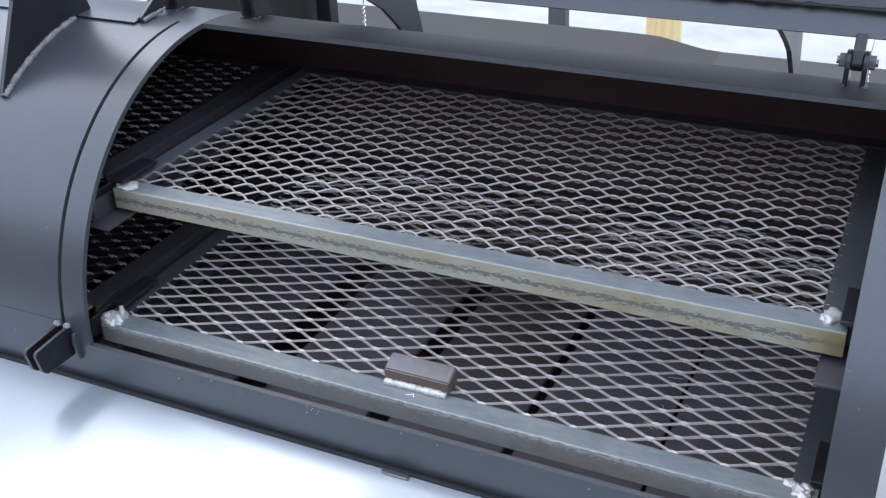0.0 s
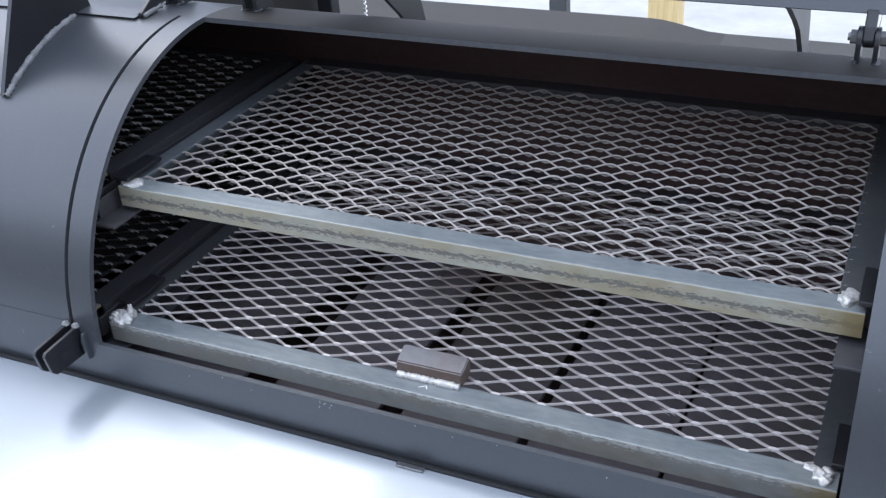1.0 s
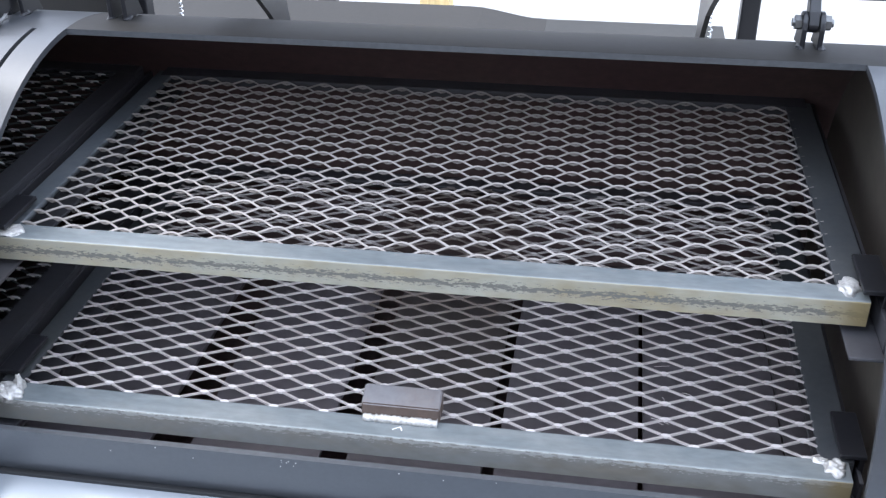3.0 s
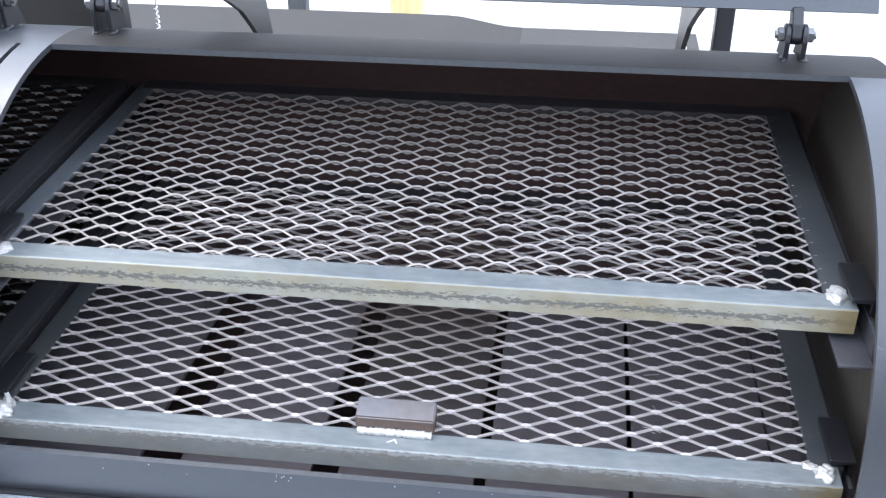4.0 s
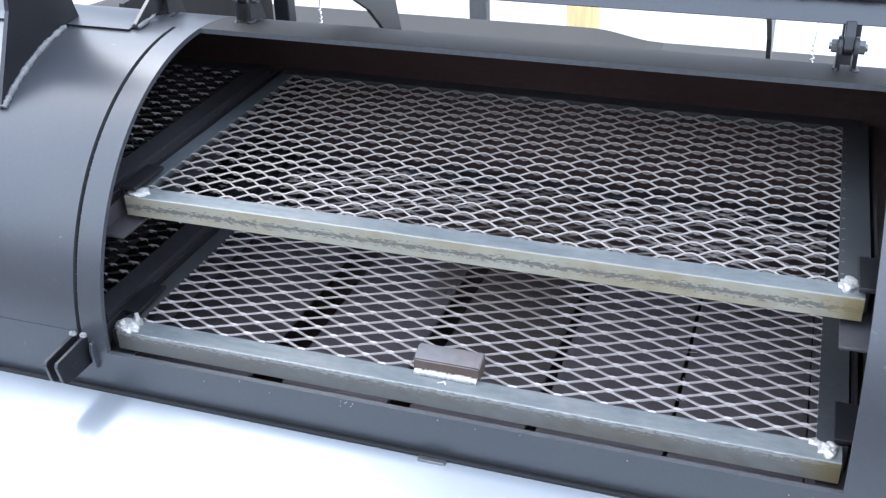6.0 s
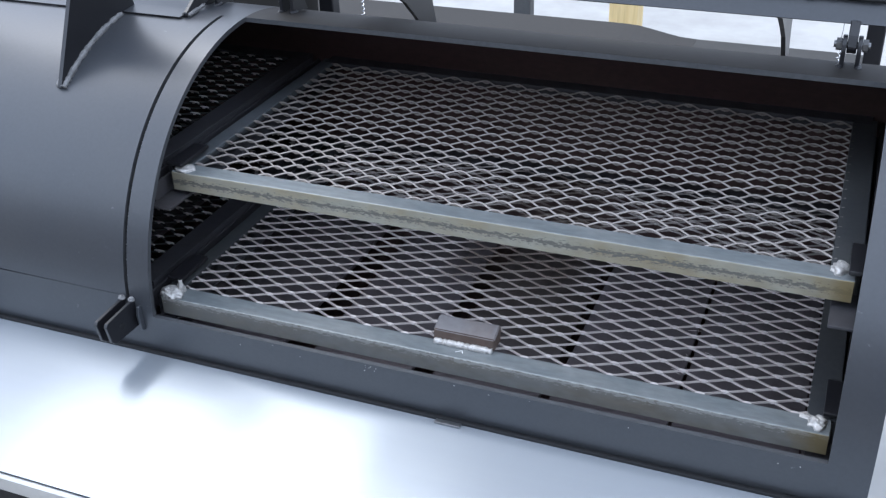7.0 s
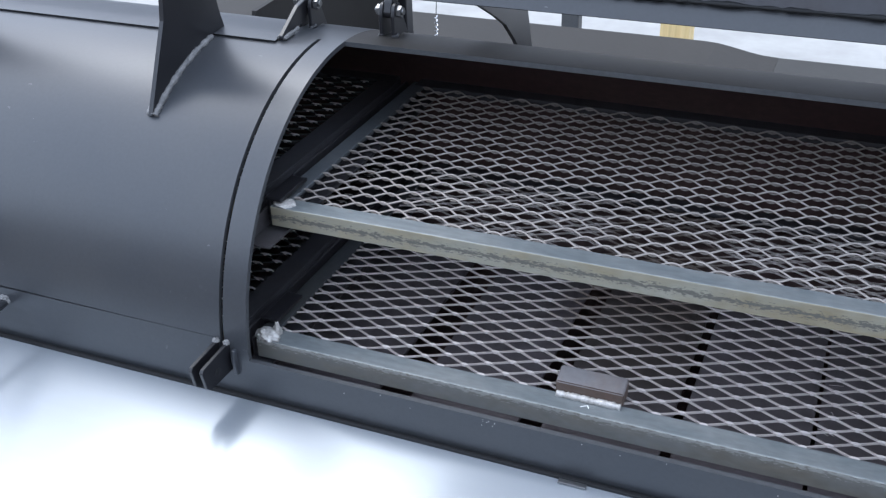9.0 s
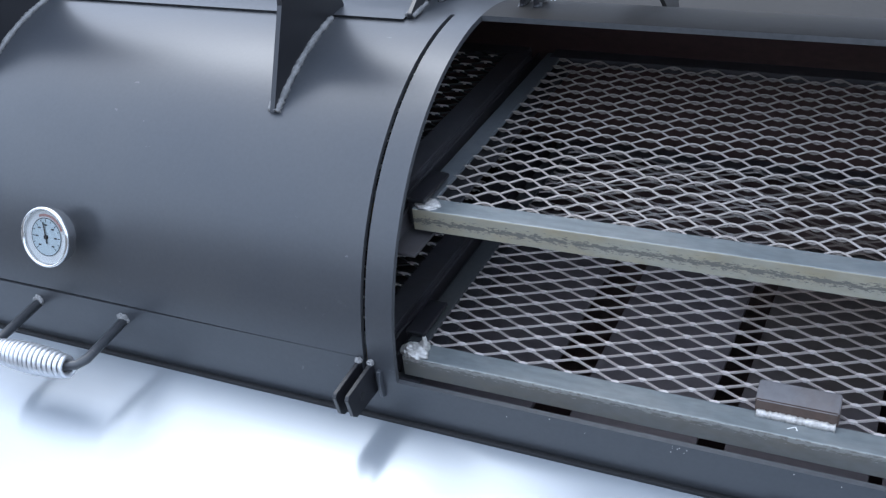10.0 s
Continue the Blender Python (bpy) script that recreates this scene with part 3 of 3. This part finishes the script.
# ---- baffle plates under the lower rack, with gaps that narrow along the barrel ----
for x0, x1 in ((-0.40, -0.22), (-0.17, -0.020), (-0.020 + 0.001, 0.133), (0.180, 0.327), (0.357, 0.505), (0.518, 0.670), (0.675, 0.826), (0.828, 0.884)):
    tagged(part("baffle_plate", block((x0, 0.004, 0.714), (x1, 0.515, 0.720), 0.0008), BAFFLE_DARK if 0.3 < x0 < 0.4 else BAFFLE), ("flat brown dark-rear" if 0.3 < x0 < 0.4 else "flat brown") + " steel baffle plate under the lower rack", "baffle plate", "baffle plates")


# ---- doors ----
def weld_arc(x, a0, a1, r, seed, rad=0.0042):
    bm = bmesh.new()
    n = 46
    return tube(bm, [(x, *arc(a0 + (a1 - a0) * i / n, r)) for i in range(n + 1)], rad, 7, 0.3, seed)


def fin(parent, x, label):
    """A tall counterweight plate on the door, cut to the door's curve."""
    bm = bmesh.new()
    foot = [arc(a, R + 0.0005) for a in np.linspace(126.5, 97, 16)] + [arc(a, R + 0.0035) for a in np.linspace(96.4, 91.5, 4)]
    prism_x(bm, [(foot[0][0] - 0.004, foot[0][1] + 0.002)] + foot + [(0.246, 1.150), (0.236, 1.190), (0.228, 1.253), (0.224, 1.303), (0.229, 1.353), (0.239, 1.413), (0.260, 1.508), (0.158, 1.365), (0.126, 1.176)], x - 0.003, x + 0.003)
    p = part("counterweight_fin", bm, FIN, parent, label)
    part("weld_bead", weld_arc(x + 0.0042, 126.5, 97.6, R + 0.002, int(abs(x) * 100), 0.0042), DARKWELD, p, "ripply grey weld", True)
    part("weld_bead", weld_arc(x - 0.0042, 126.5, 97.6, R + 0.002, int(abs(x) * 90), 0.0042), DARKWELD, p, "ripply grey weld", True)
    return p


def door(x0, x1, fins, bar, label, top=96.0):
    ob = tagged(empty("barrel_door", ((x0 + x1) / 2, CY, CZ + R)), label, "smoker door", "doors of the barrel")
    gap = lambda x, a: (0.60 * min(1.0, max(0.0, (x - (x1 - 0.45)) / 0.37)) if a > 173.5 else 0.0)  # noqa: E731
    part("door_skin", curved(steps(x0, x1, 24), steps(top, 175.0, 60), lambda x, a: True, shift=gap), [PAINT, RAIL, CUT], ob, "rolled satin-black door skin")
    part("lower_flange", curved(steps(x0, x1, 24), steps(175.7, 186.0, 6), lambda x, a: True, R + 0.0002, R - WALL), [PAINT, RAIL, CUT], ob)
    part("top_flange", curved(steps(*bar, 12), steps(91.2, 96.4, 3), lambda x, a: True, R + 0.0030, R + 0.0005), [PAINT, PAINT, RUBBER], ob, "flat bar along the hinge edge")
    y, z = arc(96.3, R - WALL - 0.001)
    part("joint_bead", tube(bmesh.new(), [(x0 + 0.01 + (x1 - x0 - 0.02) * i / 90, y, z) for i in range(91)], 0.0028, 6, 0.6, 8), RUBBER, ob, "ragged dark joint inside the door", True)
    for x in fins:
        fin(ob, x, "tall dark counterweight fin")
    return ob


left_door = door(DOOR_X[0] + 0.004, -0.0085, (-0.602, -0.153), (-0.85, -0.057), "closed curved black door with a thermometer and a spring handle", 95.62)
right_door = door(0.033, 0.850, (0.168, 0.719), (0.050, 0.886), "open curved black door thrown back over the barrel")
SWING, PIVOT = 125.0, Vector((0, 0.2966, 1.1344))
turn = Matrix.Translation(PIVOT) @ Matrix.Rotation(radians(-SWING), 4, 'X') @ Matrix.Translation(-PIVOT)
right_door.matrix_world = turn @ Matrix.Translation(right_door.location)

# thermometer on the closed door
dc, dn = Vector((-0.414, *arc(159.5, R))), Vector((0, math.cos(radians(159.5)), math.sin(radians(159.5))))
dm = Matrix.Translation(dc) @ dn.to_track_quat('Z', 'Y').to_matrix().to_4x4()


def turned(bm):
    bmesh.ops.transform(bm, matrix=dm, verts=bm.verts)
    return bm


bm = bmesh.new()
rod(bm, (0, 0, 0.010), (0, 0, 0.024), 0.0085, 20)
rod(bm, (0, 0, 0.022), (0, 0, 0.033), 0.0335, 48, 0.0355)
thermo = part("thermometer", turned(bm), CHROME, left_door, "round steel dial thermometer", False)
bm = bmesh.new()
rod(bm, (0, 0, 0), (0, 0, 0.011), 0.0125, 6)
part("mounting_nut", turned(bm), CHROME, thermo, "bright hex nut")


def ring(prof, n=56):
    bm = bmesh.new()
    rings = [[bm.verts.new((r * math.cos(k * math.tau / n), r * math.sin(k * math.tau / n), z)) for k in range(n)] for r, z in prof]
    for a, b in zip(rings, rings[1:]):
        for k in range(n):
            bm.faces.new((a[k], a[(k + 1) % n], b[(k + 1) % n], b[k]))
    return bm


part("bezel", turned(ring([(0.0355, 0.032), (0.0368, 0.037), (0.0355, 0.0400), (0.0336, 0.0395), (0.0326, 0.0370), (0.0324, 0.0340)])), CHROME, thermo, "polished rim", True)
bm = bmesh.new()
bmesh.ops.create_circle(bm, cap_ends=True, segments=48, radius=0.0326, matrix=Matrix.Translation((0, 0, 0.0345)))
part("dial_face", turned(bm), DIAL, thermo, "white dial")
bm = bmesh.new()
bmesh.ops.create_circle(bm, cap_ends=True, segments=48, radius=0.0225, matrix=Matrix.Translation((0, 0, 0.0350)))
part("inner_dial", turned(bm), DIAL_BLUE, thermo, "pale blue inner dial")
part("dial_ring", turned(ring([(0.0232, 0.0352), (0.0227, 0.0354), (0.0223, 0.0352)], 48)), INK, thermo)
bm = bmesh.new()
for k in range(14):
    m = Matrix.Rotation(-radians(-20 + k * 6.5), 4, 'Z')
    bmesh.ops.create_cube(bm, size=1, matrix=m @ Matrix.Translation((0, 0.0262, 0.0350)) @ Matrix.Diagonal((0.0029, 0.0030, 0.0004, 1)))
part("red_zone", turned(bm), RED, thermo, "red band on the dial")
bm = bmesh.new()
for k in range(13):
    a = radians(-135 + k * 22.5)
    ln = 0.0036 if k % 2 == 0 else 0.0022
    bmesh.ops.create_cube(bm, size=1, matrix=Matrix.Rotation(-a, 4, 'Z') @ Matrix.Translation((0, 0.0212 - ln / 2, 0.0354)) @ Matrix.Diagonal((0.0007, ln, 0.0003, 1)))
for k in range(7):
    a = radians(-135 + k * 45)
    m = Matrix.Rotation(-a, 4, 'Z') @ Matrix.Translation((0, 0.0145, 0.0354)) @ Matrix.Rotation(a, 4, 'Z')
    bmesh.ops.create_cube(bm, size=1, matrix=m @ Matrix.Diagonal((0.0042, 0.0017, 0.0003, 1)))
part("dial_marks", turned(bm), INK, thermo)
bm = bmesh.new()
bmesh.ops.create_cube(bm, size=1, matrix=Matrix.Rotation(radians(12), 4, 'Z') @ Matrix.Translation((0, 0.005, 0.0362)) @ Matrix.Diagonal((0.0017, 0.026, 0.0005, 1)))
rod(bm, (0, 0, 0.0350), (0, 0, 0.0368), 0.0028, 16)
part("needle", turned(bm), INK, thermo)
bm = bmesh.new()
rod(bm, (0, 0, 0.0376), (0, 0, 0.0384), 0.0328, 48)
glass = part("glass", turned(bm), GLASS, thermo)
glass.visible_shadow = False

# handle of the closed door: two round posts and a coiled spring grip
gy, gz = -0.135, 0.822
post_x = (-0.484, -0.346)
bm = bmesh.new()
py0, pz0 = arc(179.6, R - 0.002)
pts = [(post_x[0], py0, pz0), (post_x[0], gy + 0.02, gz - 0.001), (post_x[0] + 0.004, gy + 0.006, gz), (post_x[0] + 0.018, gy, gz), (post_x[1] - 0.018, gy, gz), (post_x[1] - 0.004, gy + 0.006, gz),
       (post_x[1], gy + 0.02, gz - 0.001), (post_x[1], py0, pz0)]
tube(bm, pts, 0.0060, 12)
handle = part("door_handle", bm, PAINT, left_door, "bent round-bar handle", True)
bm = bmesh.new()
L = post_x[1] - post_x[0] - 0.018
turns, m = 17, 17 * 18
pts = []
for i in range(m + 1):
    u = i / m
    rr = 0.0100 + 0.0058 * math.sin(math.pi * u) ** 0.8
    a = u * turns * math.tau
    pts.append((post_x[0] + 0.010 + L * u, gy + rr * math.cos(a), gz + rr * math.sin(a)))
tube(bm, pts, 0.0030, 6)
part("spring_grip", bm, SPRING, handle, "coiled bright spring grip", True)
for x in post_x:
    part("weld_bead", blob((x, py0 - 0.003, pz0 + 0.002), (0.008, 0.004, 0.008), x * 7), DARKWELD, handle, "", True)

# latch lugs beside the closed door
latch = tagged(empty("latch_bracket", (0.0, -0.04, 0.81)), "pair of dark steel latch lugs welded by the door edge", "latch")
for x in (-0.0135, 0.0015):
    bm = bmesh.new()
    prism_x(bm, [(-0.041, 0.846), (-0.041, 0.806), (-0.0900, 0.807), (-0.0965, 0.813), (-0.1015, 0.838), (-0.0985, 0.842)], x - 0.0024, x + 0.0024)
    bmesh.ops.bevel(bm, geom=list(bm.edges), offset=0.0006, segments=1, affect='EDGES')
    lug = part("lug", bm, FIN, latch)
    bm = bmesh.new()
    rod(bm, (x + 0.0018, -0.074, 0.824), (x + 0.0029, -0.074, 0.824), 0.0045, 16)
    part("pin_hole", bm, RUBBER, lug)
    part("weld_bead", blob((x, -0.044, 0.846), (0.0040, 0.0050, 0.0035), x * 11), DARKWELD, latch, "", True)


bm = bmesh.new()
prism_x(bm, [(-0.041, 0.838), (-0.041, 0.800), (-0.048, 0.803), (-0.051, 0.828), (-0.048, 0.838)], 0.0085, 0.0130)
bmesh.ops.bevel(bm, geom=list(bm.edges), offset=0.0008, segments=1, affect='EDGES')
part("side_gusset", bm, PAINT, latch)


# ---- hinges ----
def hinge(x, label, swing=False, drop=0.0):
    """Two lugs on the barrel with a long rear foot, a bolt through them, and the door's ear between."""
    ob = tagged(empty("door_hinge", (x, 0.285, CZ + R)), label, "hinge", "door hinges")
    by, bz = 0.309, 1.157 - drop
    foot = CZ + R - 0.004
    eye = [(by + 0.0115 * math.cos(a), bz + 0.0115 * math.sin(a)) for a in np.linspace(0.5, math.pi - 0.3, 8)]
    lugs = [(by - 0.012, foot), (by + 0.018, foot - 0.001), (by + 0.030, foot - 0.004)] + eye + [(by - 0.013, bz - 0.004)]
    for dx in (-0.0085, 0.0085):
        bm = bmesh.new()
        prism_x(bm, lugs, x + dx - 0.0025, x + dx + 0.0025)
        bmesh.ops.bevel(bm, geom=list(bm.edges), offset=0.0008, segments=1, affect='EDGES')
        part("hinge_lug", bm, FIN, ob)
        part("weld_bead", blob((x + dx * 1.2, by - 0.008, foot + 0.002), (0.004, 0.008, 0.003), x * 31 + dx * 900), FIN, ob, "", True)
    # the ear reaches forward over the door's edge; it turns with the door
    bm = bmesh.new()
    ear = [(by + 0.010 * math.cos(a), bz + 0.010 * math.sin(a)) for a in np.linspace(-0.9, 1.9, 9)] + ([(by - 0.012, bz + 0.008), (by - 0.026, bz + 0.004), (by - 0.026, bz - 0.010), (by - 0.008, bz - 0.012)] if swing else [(by - 0.030, bz + 0.004), (0.232, 1.134), (0.232, 1.1285), (0.258, 1.1325), (0.288, 1.1365)])
    half = 0.0055 if swing else 0.0034
    prism_x(bm, ear, x - half, x + half)
    bmesh.ops.bevel(bm, geom=list(bm.edges), offset=0.0010, segments=1, affect='EDGES')
    if swing:
        bmesh.ops.transform(bm, matrix=turn, verts=bm.verts)
        bmesh.ops.translate(bm, verts=bm.verts, vec=Vector((0, by, bz)) - turn @ Vector((0, by, bz)))
    part("door_ear", bm, FIN, ob)
    if not swing:
        for s in (-1, 1):
            bm = tube(bmesh.new(), [(x + s * 0.0045, 0.234 + i * 0.0045, 1.1305 + i * 0.0004) for i in range(9)], 0.0028, 7, 0.35, 4 + s)
            part("weld_bead", bm, DARKWELD, ob, "ripply grey weld", True)
    bm = bmesh.new()
    rod(bm, (x - 0.020, by, bz), (x + 0.020, by, bz), 0.0042, 14)
    rod(bm, (x + 0.0112, by, bz), (x + 0.0175, by, bz), 0.0078, 6)
    part("hinge_bolt", bm, ZINC, ob, "zinc hex bolt")
    bm = bmesh.new()
    rod(bm, (x - 0.0175, by, bz), (x - 0.0112, by, bz), 0.0075, 6)
    part("nut", bm, ZINC, ob)
    return ob


hinge(0.070, "bolted steel hinge of the open door", True)
hinge(0.807, "bolted steel hinge of the open door at its far end", True, 0.007)
hinge(-0.052, "bolted steel hinge of the closed door")

# ---- front shelf ----
shelf = tagged(empty("front_shelf", (0, -0.18, 0.77)), "brushed stainless steel shelf along the front of the barrel", "shelf")
part("shelf_top", block((-0.98, -0.296, 0.762), (0.93, -0.0390, 0.765), 0.0008), STAINLESS, shelf)
bm = bmesh.new()
prism_x(bm, [(-0.296, 0.7615), (-0.299, 0.7640), (-0.3025, 0.761), (-0.3025, 0.743), (-0.299, 0.740), (-0.292, 0.740), (-0.292, 0.7615)], -0.98, 0.93)
part("front_hem", bm, LIP, shelf, "rolled pale front edge")
# black strip fills the gap to the barrel, in place of its shade
part("rear_gap_strip", block((-0.97, -0.0445, 0.700), (0.92, -0.0385, 0.7690), 0.001), RUBBER, shelf, "black strip put in for the shade of the gap behind the shelf")
# black bar just behind and below the front hem
part("under_hem_bar", block((-0.97, -0.290, 0.685), (0.92, -0.278, 0.7605), 0.001), RUBBER, shelf, "black bar below the front hem")
for x in (-0.70, 0.05, 0.75):
    bm = bmesh.new()
    prism_x(bm, [(-0.278, 0.761), (-0.278, 0.735), (-0.0450, 0.70), (-0.0450, 0.761)], x, x + 0.006)
    part("bracket", bm, PLATE, shelf)
for x in (0.42, 0.85):
    part("shelf_tab", block((x, -0.052, 0.7652), (x + 0.032, -0.0450, 0.7680), 0.0006), ZINC, shelf, "small welded tab")

# ---- behind the barrel ----
bm = bmesh.new()
prof = [(-1.3, 0.55), (-1.1, 0.73), (-0.95, 0.778), (-0.8, 0.788), (0.27, 0.788), (0.31, 0.7875), (0.335, 0.786), (0.36, 0.782), (0.385, 0.777), (0.41, 0.772), (0.435, 0.768), (0.47, 0.7663)]
prof += [(x, z - 0.006) for x, z in prof[::-1]]
ends = [[bm.verts.new((x, y, z)) for x, z in prof] for y in (0.62, 1.42)]
k = len(prof)
for i in range(k):
    bm.faces.new((ends[0][i], ends[0][(i + 1) % k], ends[1][(i + 1) % k], ends[1][i]))
for i in range(k // 2 - 1):
    for e in ends:
        bm.faces.new((e[i], e[i + 1], e[k - 2 - i], e[k - 1 - i]))
bmesh.ops.recalc_face_normals(bm, faces=bm.faces)
fender = tagged(empty("trailer_fender", (0, 1.1, 0.788)), "long grey primed sheet-metal trailer fender behind the barrel", "fender")
part("fender_sheet", bm, GREY, fender)
for x in (-0.7, 0.15):
    part("fender_brace", block((x, 0.80, 0.0), (x + 0.05, 0.85, 0.7815), 0.002), PLATE, fender)
deck = tagged(empty("trailer_deck", (0.5, 1.0, 0.76)), "grey flat steel trailer deck behind the barrel", "trailer deck")
bm = bmesh.new()
outline = [(0.4702, 0.60), (0.80, 0.60), (0.834, 0.66), (0.834, 1.42), (0.4702, 1.42)]
lo = [bm.verts.new((x, y, 0.7585)) for x, y in outline]
hi = [bm.verts.new((x, y, 0.7660)) for x, y in outline]
bm.faces.new(lo[::-1])
bm.faces.new(hi)
for k in range(5):
    bm.faces.new((lo[k], lo[(k + 1) % 5], hi[(k + 1) % 5], hi[k]))
part("deck_plate", bm, DECK, deck)
for x in (0.52, 0.78):
    part("deck_leg", block((x, 1.20, 0.0), (x + 0.04, 1.24, 0.758), 0.002), PLATE, deck)
for x, y, lab in ((-0.215, 0.951, "dark square steel upright behind the barrel"), (0.842, 1.09, "dark square steel upright near the open door")):
    up = tagged(empty("steel_upright", (x, y, 0)), lab, "steel upright", "uprights behind the barrel")
    part("post", block((x - 0.016, y - 0.016, 0), (x + 0.016, y + 0.016, 1.75), 0.003), FIN, up)
    part("base_plate", block((x - 0.06, y - 0.06, 0), (x + 0.06, y + 0.07, 0.010), 0.002), PLATE, up)
bm = bmesh.new()
prism_x(bm, [(0.500, 1.05), (0.505, 1.068), (0.660, 1.075), (0.83, 1.30), (0.99, 1.30), (0.99, 0.6), (0.60, 0.6)], -0.271, -0.263)
tagged(part("gusset_plate", bm, MATTE_DARK), "large dark steel gusset plate behind the barrel", "gusset plate")


def hanging_wire(x, y, z, base, label):
    """A thin wire twisted into a knot, its two tails standing on what is below."""
    ob = tagged(empty("hanging_wire", (x, y, z)), label, "wire", "wires behind the barrel")
    bm = bmesh.new()
    tube(bm, [(x + 0.002 * math.sin(i * 1.3), y, z + 0.045 + i * 0.03) for i in range(9)], 0.0009, 6)
    part("wire", bm, CHROME, ob, "", True)
    bm = bmesh.new()
    tube(bm, [(x + (0.0022 + 0.0012 * (i % 16 < 8)) * math.cos(i * 0.55), y + 0.003 * math.sin(i * 0.55), z + i * 0.0008) for i in range(60)], 0.0013, 6)
    part("twisted_end", bm, CHROME, ob, "twisted bright wire end", True)
    for s in (-1, 1):
        bm = bmesh.new()
        tube(bm, [(x + s * 0.002, y, z + 0.006), (x + s * 0.007, y, z - 0.02), (x + s * 0.011, y, base + 0.0015)], 0.0010, 6)
        part("tail", bm, CHROME, ob, "", True)
    return ob


hanging_wire(-0.173, 1.02, 0.870, 0.788, "thin bright wire with a twisted end by the upright")
hanging_wire(0.782, 1.12, 0.842, 0.766, "thin bright wire with a twisted end near the open door")

post = tagged(empty("wooden_post", (-0.07, 3.16, 0)), "square yellow pine timber post standing on the concrete", "wooden post")
part("timber", block((-0.127, 3.11, 0), (-0.012, 3.225, 2.6), 0.004), WOOD, post)
tp = tagged(empty("steel_post", (-0.500, 3.17, 0)), "slim grey square steel post with a flared foot", "steel post")
part("tube", block((-0.537, 3.14, 0), (-0.464, 3.20, 2.6), 0.006), PLATE, tp)
part("foot", block((-0.554, 3.123, 0), (-0.447, 3.217, 0.02), 0.006), PLATE, tp)
